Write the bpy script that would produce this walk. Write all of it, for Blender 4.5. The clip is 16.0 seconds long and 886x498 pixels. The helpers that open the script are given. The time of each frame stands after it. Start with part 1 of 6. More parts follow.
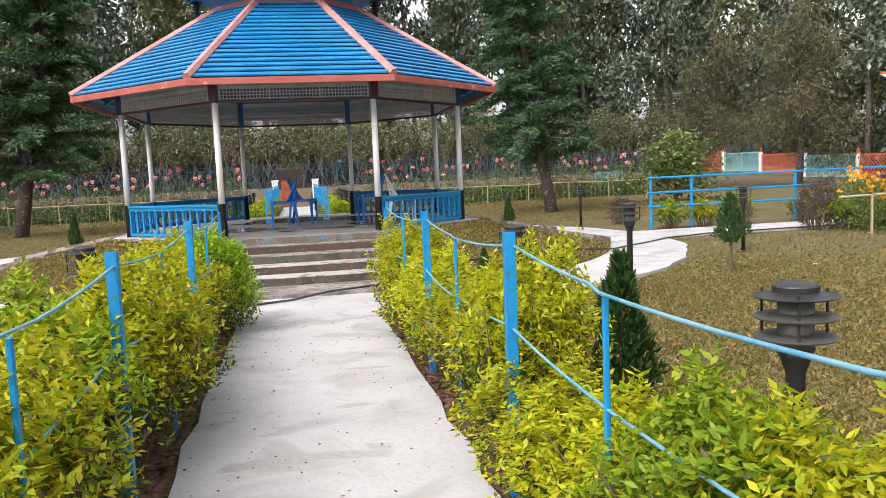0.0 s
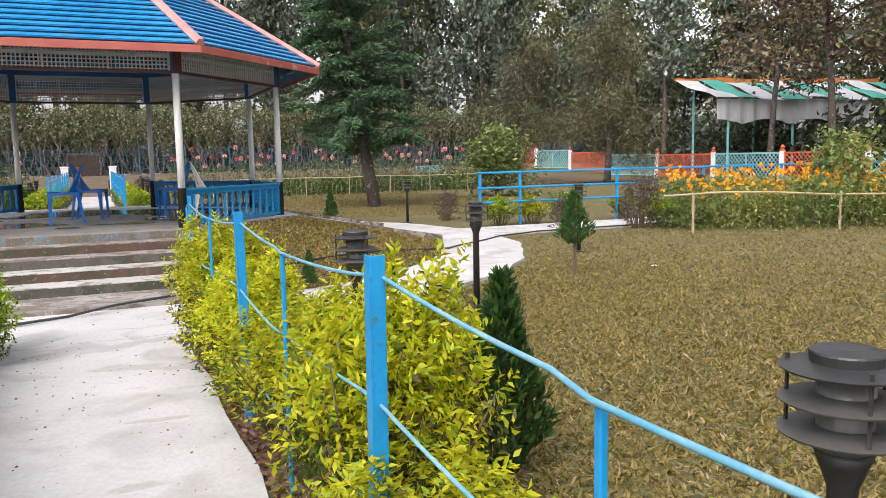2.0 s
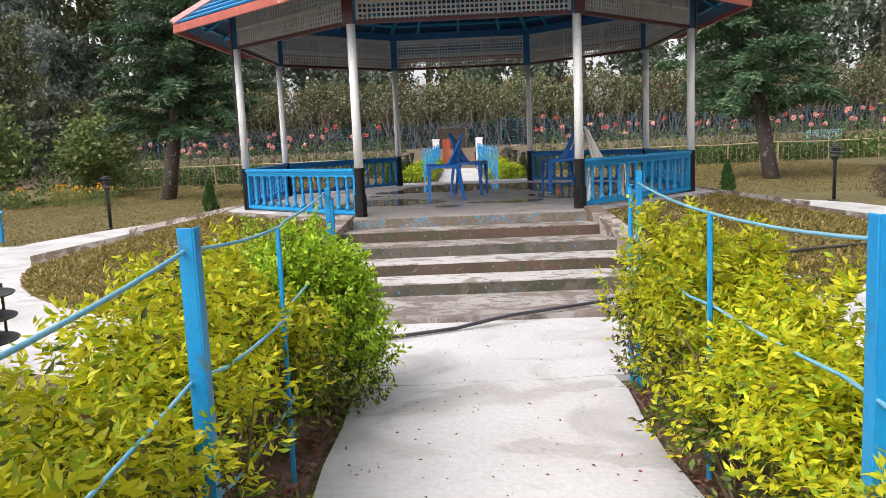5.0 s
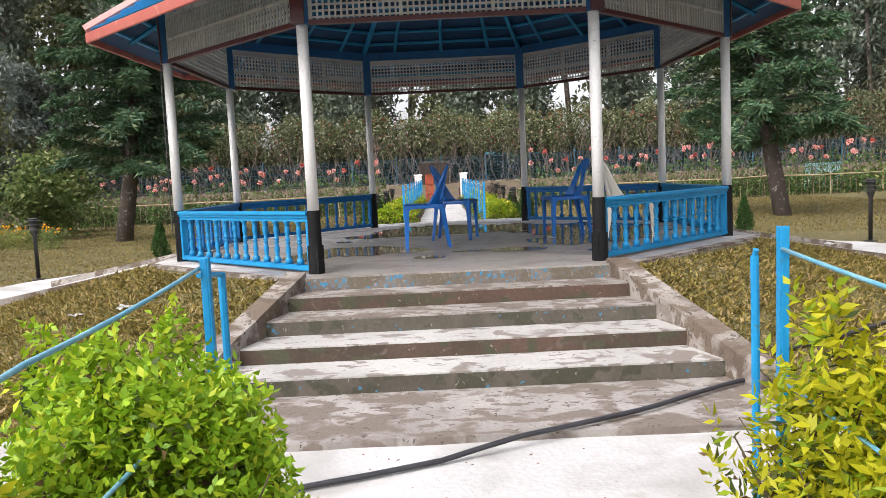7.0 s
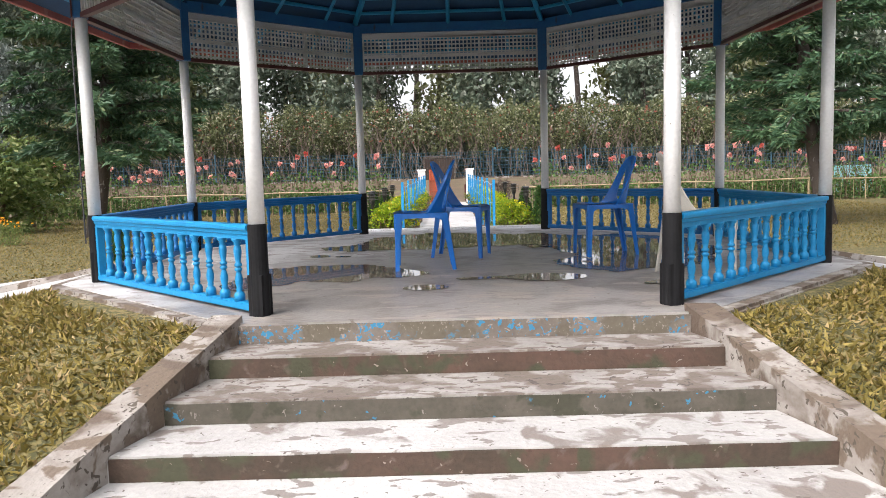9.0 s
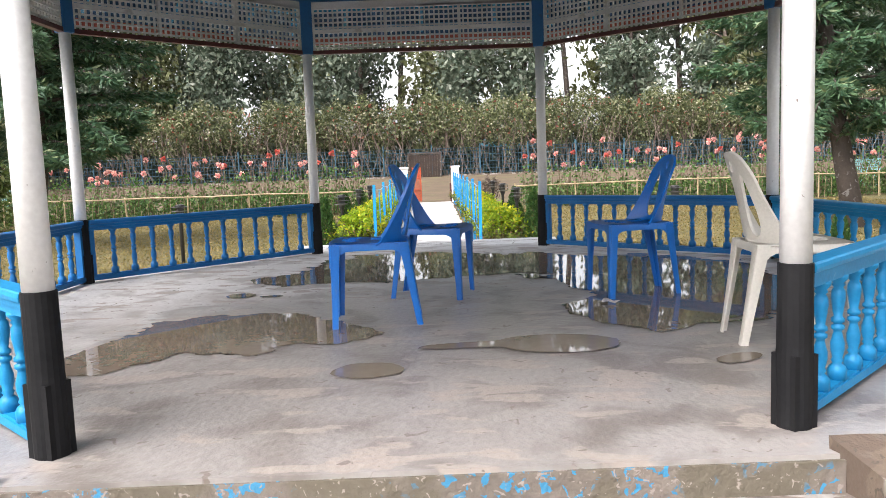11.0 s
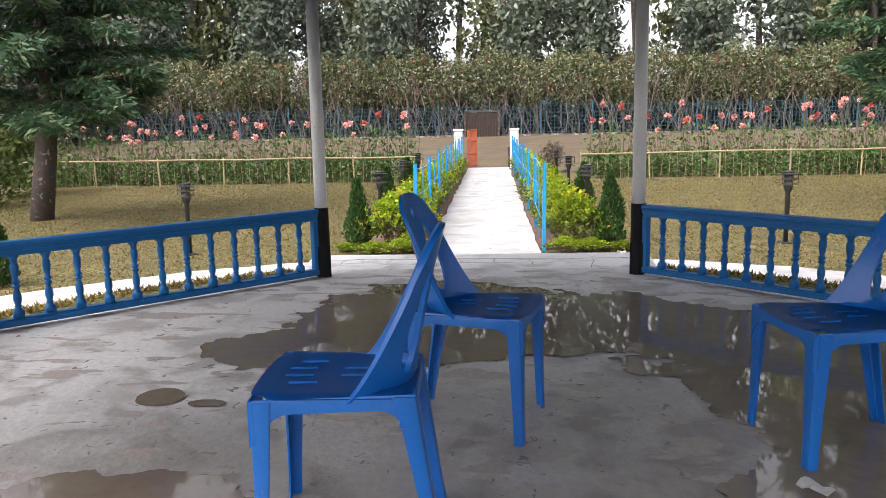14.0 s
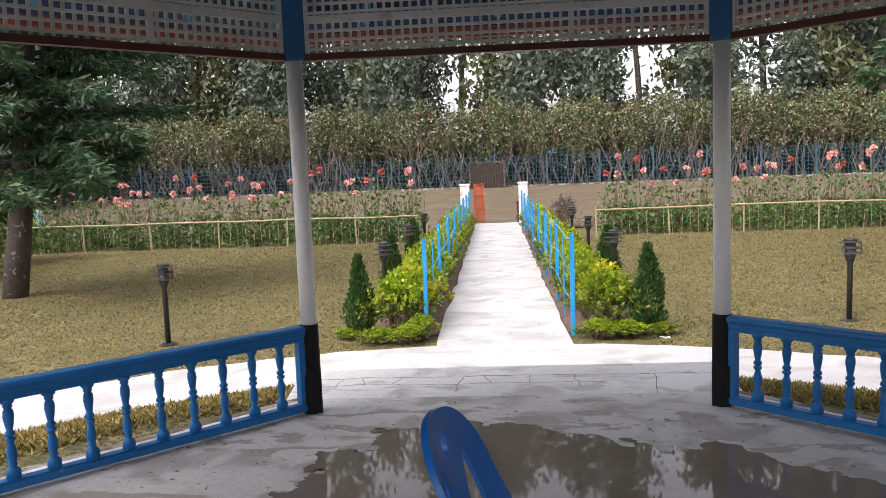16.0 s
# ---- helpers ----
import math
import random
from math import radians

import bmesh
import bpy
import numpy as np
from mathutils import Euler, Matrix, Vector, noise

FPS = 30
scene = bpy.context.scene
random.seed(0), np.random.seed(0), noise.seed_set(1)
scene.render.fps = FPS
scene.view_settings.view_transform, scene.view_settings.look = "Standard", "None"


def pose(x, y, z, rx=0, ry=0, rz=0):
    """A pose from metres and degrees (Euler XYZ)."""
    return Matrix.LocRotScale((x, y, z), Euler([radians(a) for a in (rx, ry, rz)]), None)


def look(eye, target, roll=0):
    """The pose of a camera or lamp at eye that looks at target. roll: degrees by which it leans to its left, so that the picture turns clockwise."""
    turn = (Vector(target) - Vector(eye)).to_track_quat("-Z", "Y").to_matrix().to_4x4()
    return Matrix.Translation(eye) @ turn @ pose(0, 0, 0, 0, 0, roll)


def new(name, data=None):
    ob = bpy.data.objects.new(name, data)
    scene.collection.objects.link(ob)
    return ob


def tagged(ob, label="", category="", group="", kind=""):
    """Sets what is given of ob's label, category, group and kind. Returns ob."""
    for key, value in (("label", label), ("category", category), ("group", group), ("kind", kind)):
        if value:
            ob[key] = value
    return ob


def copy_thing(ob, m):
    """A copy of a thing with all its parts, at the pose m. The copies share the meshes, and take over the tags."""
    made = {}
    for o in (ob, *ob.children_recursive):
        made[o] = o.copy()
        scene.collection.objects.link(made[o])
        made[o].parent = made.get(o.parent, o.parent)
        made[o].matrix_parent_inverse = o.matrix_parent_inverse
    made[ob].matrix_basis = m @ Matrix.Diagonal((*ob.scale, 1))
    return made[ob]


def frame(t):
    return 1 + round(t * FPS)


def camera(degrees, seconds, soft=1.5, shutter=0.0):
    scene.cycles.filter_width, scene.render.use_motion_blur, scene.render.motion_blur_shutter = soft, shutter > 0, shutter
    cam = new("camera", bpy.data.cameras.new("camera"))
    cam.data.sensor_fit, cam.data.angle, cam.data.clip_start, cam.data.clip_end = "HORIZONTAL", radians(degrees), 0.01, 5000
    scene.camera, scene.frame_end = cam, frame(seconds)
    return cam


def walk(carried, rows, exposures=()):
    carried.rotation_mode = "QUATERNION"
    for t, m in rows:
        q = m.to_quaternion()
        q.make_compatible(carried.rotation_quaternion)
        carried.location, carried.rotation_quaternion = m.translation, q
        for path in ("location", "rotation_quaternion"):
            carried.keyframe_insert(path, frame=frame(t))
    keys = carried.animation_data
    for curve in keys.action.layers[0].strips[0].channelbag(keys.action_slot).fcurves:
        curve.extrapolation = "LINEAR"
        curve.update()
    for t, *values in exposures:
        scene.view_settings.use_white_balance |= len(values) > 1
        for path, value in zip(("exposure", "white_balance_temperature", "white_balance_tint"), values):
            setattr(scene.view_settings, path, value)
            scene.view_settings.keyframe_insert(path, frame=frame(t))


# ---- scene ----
cam = camera(59.0, 16.0, 0.5)
PATH = [
    (0, (-0.047, -14.65, 0.829), (0.312, -12.692, 0.635), -2.5),
    (0.5, (0.047, -14.447, 0.825), (0.863, -12.633, 0.619), -1.2),
    (1, (0.107, -14.196, 0.826), (1.235, -12.566, 0.558), -2.1),
    (1.5, (0.149, -13.868, 0.819), (1.193, -12.179, 0.578), -1.6),
    (2, (0.146, -13.46, 0.822), (0.947, -11.642, 0.594), -1.1),
    (2.5, (0.09, -13.1, 0.817), (0.758, -11.229, 0.578), -1.8),
    (3, (0.067, -12.721, 0.809), (0.521, -10.785, 0.601), -1.9),
    (3.5, (0.044, -12.307, 0.787), (0.262, -10.341, 0.494), -1.9),
    (4, (-0.05, -11.864, 0.77), (-0.01, -9.886, 0.479), -2.3),
    (4.2, (-0.073, -11.695, 0.766), (-0.123, -9.716, 0.481), -2.5),
    (6.3, (-0.111, -9.763, 0.773), (-0.11, -7.779, 0.522), -2.0),
    (6.5, (-0.118, -9.589, 0.777), (-0.07, -7.6, 0.569), -1.5),
    (7, (-0.096, -9.074, 0.75), (-0.098, -7.083, 0.561), -2.7),
    (7.5, (-0.094, -8.581, 0.76), (-0.091, -6.591, 0.565), -2.6),
    (8, (-0.098, -8.093, 0.778), (-0.076, -6.099, 0.616), -3.9),
    (8.5, (-0.098, -7.588, 0.756), (-0.056, -5.596, 0.578), -2.0),
    (9, (-0.077, -7.093, 0.783), (-0.089, -5.104, 0.581), -1.6),
    (9.5, (-0.095, -6.609, 0.819), (-0.091, -4.614, 0.682), -1.5),
    (9.7, (-0.025, -6.396, 0.824), (-0.042, -4.401, 0.679), -0.9),
    (11.8, (0.081, -4.426, 0.892), (0.105, -2.44, 0.663), -2.9),
    (12, (0.081, -4.258, 0.912), (0.045, -2.27, 0.699), -2.2),
    (12.5, (0.118, -3.866, 0.962), (0.002, -1.879, 0.771), -2.8),
    (13, (0.119, -3.539, 1.01), (0.06, -1.557, 0.75), -2.5),
    (13.5, (0.132, -3.181, 1.067), (-0.012, -1.208, 0.774), -1.7),
    (14, (0.126, -2.874, 1.123), (-0.002, -0.905, 0.799), -1.2),
    (14.5, (0.106, -2.584, 1.242), (0.019, -0.602, 0.986), -2.6),
    (15, (0.116, -2.248, 1.322), (0.039, -0.269, 1.044), -0.8),
    (15.5, (0.034, -1.91, 1.349), (-0.013, 0.077, 1.127), -0.9),
    (16, (-0.055, -1.544, 1.359), (-0.191, 0.441, 1.154), -2.2),
]
EXPOSURES = [(0.0, 1.05, 6500, 14), (4.0, 1.05, 6500, 14), (6.5, 1.12, 6500, 13), (8.0, 1.27, 6500, 13), (9.5, 1.42, 6500, 13), (12.0, 1.82, 6500, 13), (12.7, 1.78, 6500, 14), (13.5, 1.66, 6500, 15), (14.6, 1.26, 6500, 15), (16.0, 1.30, 6500, 16)]
walk(cam, [(t, look(eye, target, roll)) for t, eye, target, roll in PATH], EXPOSURES)

# ---- world, sun and exposure ----
world = bpy.data.worlds.new("overcast_sky")
scene.world = world
world.use_nodes = True
wn, wl = world.node_tree.nodes, world.node_tree.links
sky = wn.new("ShaderNodeTexSky")
sky.sky_type, sky.sun_disc = "NISHITA", False
sky.sun_elevation, sky.sun_rotation = radians(50), radians(225)
sky.air_density, sky.dust_density, sky.ozone_density = 1.0, 4.0, 1.0
haze = wn.new("ShaderNodeHueSaturation")
haze.inputs["Saturation"].default_value = 0.22
wl.new(sky.outputs["Color"], haze.inputs["Color"])
wl.new(haze.outputs["Color"], wn["Background"].inputs["Color"])
wn["Background"].inputs["Strength"].default_value = 0.15

sun_lamp = bpy.data.lights.new("sun", "SUN")
sun_lamp.energy, sun_lamp.angle, sun_lamp.color = 0.9, radians(50), (1.0, 0.97, 0.92)
sun = new("sun", sun_lamp)
sun.matrix_world = pose(0, 0, 30, 40, 0, -45)


# ---- materials ----
def nodes_of(name):
    m = bpy.data.materials.new(name)
    m.use_nodes = True
    return m, m.node_tree.nodes, m.node_tree.links, m.node_tree.nodes["Principled BSDF"]


def noise_node(n, l, coord, scale, detail=4.0, distortion=0.0):
    tex = n.new("ShaderNodeTexNoise")
    tex.inputs["Scale"].default_value = scale
    tex.inputs["Detail"].default_value = detail
    tex.inputs["Distortion"].default_value = distortion
    l.new(coord, tex.inputs["Vector"])
    return tex.outputs["Fac"]


def ramp_node(n, l, fac, lo, hi):
    r = n.new("ShaderNodeMapRange")
    r.inputs["From Min"].default_value, r.inputs["From Max"].default_value = lo, hi
    l.new(fac, r.inputs["Value"])
    return r.outputs["Result"]


def mix_node(n, l, fac, a, b, blend="MIX"):
    m = n.new("ShaderNodeMix")
    m.data_type, m.blend_type = "RGBA", blend
    if isinstance(fac, float):
        m.inputs[0].default_value = fac
    else:
        l.new(fac, m.inputs[0])
    for k, v in ((6, a), (7, b)):
        if isinstance(v, tuple):
            m.inputs[k].default_value = (*v, 1)
        else:
            l.new(v, m.inputs[k])
    return m.outputs[2]


def mat(name, c1, c2, scale=3.0, rough=0.6, metal=0.0, bump=0.1, fine=80.0, stain=None, stain_scale=2.0, stain_lo=0.55, stain_hi=0.7, world_space=False, stain_rough=None, spec=0.5, speck=None, damp=None, mottle=None):
    """A surface of two colours in soft patches, a fine grain with relief, and an optional stain or worn layer."""
    m, n, l, b = nodes_of(name)
    if world_space:
        coord = n.new("ShaderNodeNewGeometry").outputs["Position"]
    else:
        coord = n.new("ShaderNodeTexCoord").outputs["Object"]
    big = ramp_node(n, l, noise_node(n, l, coord, scale, 5), 0.35, 0.65)
    col = mix_node(n, l, big, c1, c2)
    grain = noise_node(n, l, coord, fine, 3)
    col = mix_node(n, l, 0.35, col, mix_node(n, l, grain, tuple(v * 0.55 for v in c1), tuple(min(1, v * 1.35) for v in c2)))
    b.inputs["Roughness"].default_value = rough
    if stain:
        mask = ramp_node(n, l, noise_node(n, l, coord, stain_scale, 9, 0.6), stain_lo, stain_hi)
        col = mix_node(n, l, mask, col, stain)
        if stain_rough is not None:
            rr = n.new("ShaderNodeMapRange")
            rr.inputs["To Min"].default_value, rr.inputs["To Max"].default_value = rough, stain_rough
            l.new(mask, rr.inputs["Value"])
            l.new(rr.outputs["Result"], b.inputs["Roughness"])
    if damp:
        # wetness spreading from one spot: darker and smoother
        (dx, dy, reach), dcol, drough = damp
        dist = n.new("ShaderNodeVectorMath")
        dist.operation = "DISTANCE"
        dist.inputs[1].default_value = (dx, dy, 0)
        l.new(coord, dist.inputs[0])
        wob = n.new("ShaderNodeMath")
        wob.operation = "MULTIPLY_ADD"
        wob.inputs[1].default_value = reach * 1.3
        l.new(noise_node(n, l, coord, 1.4, 8, 0.5), wob.inputs[0])
        l.new(dist.outputs["Value"], wob.inputs[2])
        wet = ramp_node(n, l, wob.outputs[0], reach * 1.95, reach * 1.35)
        col = mix_node(n, l, wet, col, mix_node(n, l, 0.75, col, dcol, "MULTIPLY"))
        rr = n.new("ShaderNodeMapRange")
        rr.inputs["To Min"].default_value, rr.inputs["To Max"].default_value = rough, drough
        l.new(wet, rr.inputs["Value"])
        l.new(rr.outputs["Result"], b.inputs["Roughness"])
    if mottle:
        # crisp worn patches, drawn out along x
        mcol, mscale, mlo, mhi, squash = mottle
        mp = n.new("ShaderNodeMapping")
        mp.inputs["Scale"].default_value = (1.0, squash, 1.0)
        mp.inputs["Location"].default_value = (3.7, 1.3, 0.4)
        l.new(coord, mp.inputs["Vector"])
        worn = ramp_node(n, l, noise_node(n, l, mp.outputs["Vector"], mscale, 10, 0.3), mlo, mhi)
        col = mix_node(n, l, worn, col, mix_node(n, l, grain, mcol, tuple(v * 1.5 for v in mcol)))
    if speck:
        scol, sscale, slo = speck
        col = mix_node(n, l, ramp_node(n, l, noise_node(n, l, coord, sscale, 2, 1.0), slo, slo + 0.035), col, scol)
    l.new(col, b.inputs["Base Color"])
    b.inputs["Metallic"].default_value = metal
    b.inputs["Specular IOR Level"].default_value = spec
    if bump:
        bp = n.new("ShaderNodeBump")
        bp.inputs["Strength"].default_value, bp.inputs["Distance"].default_value = bump, 0.01
        l.new(grain, bp.inputs["Height"])
        l.new(bp.outputs["Normal"], b.inputs["Normal"])
    return m


def leaf_mat(name, dark, light, accent=None, accent_share=0.1, translucent=0.3, rough=0.5):
    """Leaves that differ one by one, with light coming through them."""
    m, n, l, b = nodes_of(name)
    rnd = n.new("ShaderNodeNewGeometry").outputs["Random Per Island"]
    col = mix_node(n, l, rnd, dark, light)
    if accent:
        col = mix_node(n, l, ramp_node(n, l, rnd, 1 - accent_share, 1 - accent_share + 0.02), col, accent)
    obj = n.new("ShaderNodeObjectInfo").outputs["Random"]
    hs = n.new("ShaderNodeHueSaturation")
    l.new(col, hs.inputs["Color"])
    val = n.new("ShaderNodeMapRange")
    val.inputs["To Min"].default_value, val.inputs["To Max"].default_value = 0.82, 1.18
    l.new(obj, val.inputs["Value"])
    l.new(val.outputs["Result"], hs.inputs["Value"])
    col = hs.outputs["Color"]
    l.new(col, b.inputs["Base Color"])
    b.inputs["Roughness"].default_value = rough
    b.inputs["Specular IOR Level"].default_value = 0.35
    tr = n.new("ShaderNodeBsdfTranslucent")
    l.new(col, tr.inputs["Color"])
    mx = n.new("ShaderNodeMixShader")
    mx.inputs[0].default_value = translucent
    l.new(b.outputs[0], mx.inputs[1])
    l.new(tr.outputs[0], mx.inputs[2])
    l.new(mx.outputs[0], n["Material Output"].inputs["Surface"])
    return m


M_LAWN = mat("lawn_soil", (0.105, 0.090, 0.030), (0.24, 0.182, 0.070), 2.6, 0.95, 0, 0.8, 30, (0.15, 0.095, 0.052), 0.35, 0.58, 0.72, True, speck=((0.055, 0.052, 0.016), 30, 0.50), mottle=((0.075, 0.068, 0.02), 11.0, 0.50, 0.60, 1.6))
M_GRASS = leaf_mat("grass_blades", (0.085, 0.074, 0.018), (0.33, 0.25, 0.066), (0.36, 0.26, 0.12), 0.14, 0.25, 0.6)
M_PATH = mat("pale_concrete", (0.42, 0.41, 0.405), (0.53, 0.52, 0.515), 1.1, 0.75, 0, 0.6, 34, (0.33, 0.315, 0.30), 1.9, 0.50, 0.70, True, speck=((0.22, 0.20, 0.18), 30, 0.76), mottle=((0.30, 0.285, 0.27), 1.3, 0.60, 0.64, 2.0))
# path concrete made lighter: sky light missing under the eave, put into the colour
M_LANDING = mat("lightened_landing_concrete", (0.60, 0.59, 0.58), (0.74, 0.73, 0.72), 1.3, 0.75, 0, 0.6, 34, (0.44, 0.42, 0.40), 2.6, 0.54, 0.66, True, speck=((0.25, 0.22, 0.20), 26, 0.72), mottle=((0.40, 0.38, 0.36), 3.0, 0.58, 0.62, 2.0))
M_STEP = mat("stained_step_concrete", (0.33, 0.315, 0.30), (0.50, 0.485, 0.47), 1.6, 0.8, 0, 0.9, 35, (0.20, 0.17, 0.15), 3.6, 0.56, 0.62, True, speck=((0.13, 0.105, 0.09), 22, 0.67), mottle=((0.17, 0.15, 0.135), 5.5, 0.585, 0.605, 2.0))
M_STEP_DIRTY = mat("dirty_step_concrete", (0.21, 0.19, 0.172), (0.36, 0.335, 0.315), 2.2, 0.85, 0, 0.9, 35, (0.155, 0.125, 0.105), 4.2, 0.48, 0.58, True, speck=((0.09, 0.072, 0.06), 22, 0.64), mottle=((0.13, 0.105, 0.09), 6.0, 0.54, 0.57, 2.2))
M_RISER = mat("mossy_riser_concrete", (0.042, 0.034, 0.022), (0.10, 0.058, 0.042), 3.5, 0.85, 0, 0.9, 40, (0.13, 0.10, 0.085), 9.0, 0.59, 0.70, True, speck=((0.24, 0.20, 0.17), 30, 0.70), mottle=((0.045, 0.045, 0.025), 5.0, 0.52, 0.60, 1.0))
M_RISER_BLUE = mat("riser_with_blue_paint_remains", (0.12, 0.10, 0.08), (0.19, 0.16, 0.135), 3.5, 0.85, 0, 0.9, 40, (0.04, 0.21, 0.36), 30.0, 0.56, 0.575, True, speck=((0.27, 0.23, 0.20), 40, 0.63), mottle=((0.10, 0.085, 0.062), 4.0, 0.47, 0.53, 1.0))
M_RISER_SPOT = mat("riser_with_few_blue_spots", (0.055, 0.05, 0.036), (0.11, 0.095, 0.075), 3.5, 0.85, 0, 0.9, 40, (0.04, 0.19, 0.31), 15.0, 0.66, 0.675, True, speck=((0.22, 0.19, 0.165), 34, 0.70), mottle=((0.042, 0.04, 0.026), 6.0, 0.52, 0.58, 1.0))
M_PAINTPATCH = mat("flaked_blue_paint", (0.05, 0.30, 0.50), (0.08, 0.40, 0.60), 9, 0.7, 0, 0.4, 60, (0.25, 0.22, 0.2), 14, 0.48, 0.54, True)
M_KERB = mat("weathered_kerb", (0.22, 0.19, 0.165), (0.36, 0.33, 0.30), 2.5, 0.85, 0, 0.9, 35, (0.11, 0.08, 0.06), 3.5, 0.46, 0.58, True, speck=((0.08, 0.065, 0.05), 22, 0.62), mottle=((0.11, 0.082, 0.06), 5.0, 0.52, 0.56, 1.3))
M_DECK = mat("damp_grey_deck", (0.48, 0.46, 0.445), (0.63, 0.61, 0.595), 0.9, 0.65, 0, 0.5, 28, (0.36, 0.33, 0.31), 3.2, 0.48, 0.62, True, speck=((0.17, 0.14, 0.12), 16, 0.67), damp=((0.35, -2.3, 2.6), (0.37, 0.34, 0.32), 0.36), mottle=((0.27, 0.235, 0.21), 3.0, 0.57, 0.60, 2.4))
M_WATER = mat("standing_water", (0.165, 0.130, 0.104), (0.225, 0.18, 0.145), 1.5, 0.025, 0, 0.0, 20, None, 1, 0, 1, True, None, 0.5)
M_SOIL = mat("red_brown_soil", (0.10, 0.06, 0.045), (0.17, 0.10, 0.075), 4, 0.95, 0, 0.9, 45, (0.25, 0.19, 0.12), 14, 0.6, 0.68, True)
M_WHITE = mat("white_gloss_paint", (0.74, 0.73, 0.72), (0.82, 0.81, 0.80), 3, 0.4, 0, 0.08, 50, (0.16, 0.12, 0.10), 26, 0.70, 0.74)
M_BLACK = mat("black_gloss_paint", (0.008, 0.008, 0.009), (0.015, 0.015, 0.016), 5, 0.6, 0, 0.15, 40, (0.16, 0.15, 0.14), 12, 0.70, 0.74, spec=0.15)
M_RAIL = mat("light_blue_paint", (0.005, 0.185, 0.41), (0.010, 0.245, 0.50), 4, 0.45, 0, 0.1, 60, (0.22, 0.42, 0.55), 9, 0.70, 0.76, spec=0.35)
# same rail paint, darkened: the backlit rear rails' shade is in the colour
M_RAIL_SHADED = mat("shaded_light_blue_paint", (0.004, 0.11, 0.32), (0.008, 0.15, 0.40), 4, 0.45, 0, 0.1, 60, (0.16, 0.30, 0.42), 9, 0.70, 0.76, spec=0.35)
M_DEEP = mat("deep_blue_paint", (0.012, 0.085, 0.24), (0.018, 0.12, 0.30), 4, 0.4, 0, 0.1, 50, (0.05, 0.04, 0.05), 8, 0.66, 0.74)
M_ROOF = mat("blue_roof_paint", (0.006, 0.17, 0.40), (0.014, 0.25, 0.53), 2.5, 0.42, 0, 0.15, 40, (0.05, 0.20, 0.30), 5, 0.6, 0.75)
M_UNDER = mat("teal_underside_paint", (0.008, 0.18, 0.36), (0.016, 0.235, 0.44), 3, 0.5, 0, 0.15, 40)
M_FASCIA = mat("coral_fascia_paint", (0.33, 0.075, 0.06), (0.42, 0.115, 0.085), 3, 0.5, 0, 0.1, 40, (0.55, 0.35, 0.30), 6, 0.62, 0.75)
M_HIP = mat("faded_pink_ridge_paint", (0.45, 0.17, 0.15), (0.56, 0.30, 0.28), 3, 0.55, 0, 0.15, 40)
M_MAROON = mat("dark_maroon_paint", (0.055, 0.012, 0.016), (0.09, 0.02, 0.022), 4, 0.45, 0, 0.1, 50)
M_LATTICE = mat("grey_white_lattice_paint", (0.46, 0.46, 0.47), (0.58, 0.58, 0.585), 3, 0.6, 0, 0.1, 60, (0.30, 0.28, 0.27), 8, 0.6, 0.75)
M_POST = mat("bright_blue_post_paint", (0.004, 0.20, 0.45), (0.008, 0.26, 0.54), 4, 0.4, 0, 0.12, 50, (0.05, 0.16, 0.22), 14, 0.64, 0.70)
M_WIRE = mat("blue_painted_cable", (0.05, 0.27, 0.42), (0.22, 0.40, 0.47), 6, 0.5, 0, 0.1, 60)
M_CHAIR = mat("blue_plastic", (0.005, 0.125, 0.47), (0.008, 0.15, 0.53), 3, 0.3, 0, 0.03, 90, (0.10, 0.17, 0.42), 18, 0.68, 0.76)
M_CREAM = mat("dull_white_plastic", (0.55, 0.52, 0.46), (0.62, 0.59, 0.53), 3, 0.4, 0, 0.03, 90)
M_LAMP = mat("black_lamp_enamel", (0.018, 0.018, 0.02), (0.035, 0.034, 0.036), 5, 0.4, 0, 0.1, 60, (0.09, 0.085, 0.08), 7, 0.6, 0.75)
M_PLATE = mat("dusty_lamp_plate", (0.055, 0.052, 0.05), (0.09, 0.085, 0.08), 5, 0.5, 0, 0.1, 60)
M_GLASS = mat("lamp_diffuser", (0.10, 0.10, 0.095), (0.16, 0.155, 0.15), 5, 0.25, 0, 0.0)
M_HOSE = mat("black_hose", (0.018, 0.018, 0.022), (0.04, 0.04, 0.045), 6, 0.45, 0, 0.1, 50)
M_BARK = mat("brown_bark", (0.05, 0.04, 0.034), (0.09, 0.07, 0.058), 3, 0.95, 0, 1.0, 18, (0.21, 0.20, 0.185), 9.0, 0.60, 0.65)
M_PALEBARK = mat("pale_bark", (0.15, 0.115, 0.095), (0.27, 0.21, 0.18), 2, 0.95, 0, 0.8, 14)
M_STEM = mat("twig_bark", (0.09, 0.065, 0.04), (0.15, 0.11, 0.07), 6, 0.9, 0, 0.4, 40)
M_BAMBOO = mat("weathered_bamboo", (0.33, 0.25, 0.14), (0.42, 0.33, 0.20), 5, 0.7, 0, 0.2, 40)
M_PILLAR = mat("whitewashed_pillar", (0.68, 0.65, 0.63), (0.78, 0.75, 0.73), 2, 0.7, 0, 0.2, 30, (0.50, 0.16, 0.14), 2.5, 0.62, 0.70)
M_REDGATE = mat("orange_red_gate_paint", (0.50, 0.085, 0.035), (0.60, 0.12, 0.05), 3, 0.5, 0, 0.1, 40)
M_TEAL = mat("pale_teal_fence_paint", (0.16, 0.42, 0.45), (0.24, 0.50, 0.52), 2, 0.6, 0, 0.1, 30)
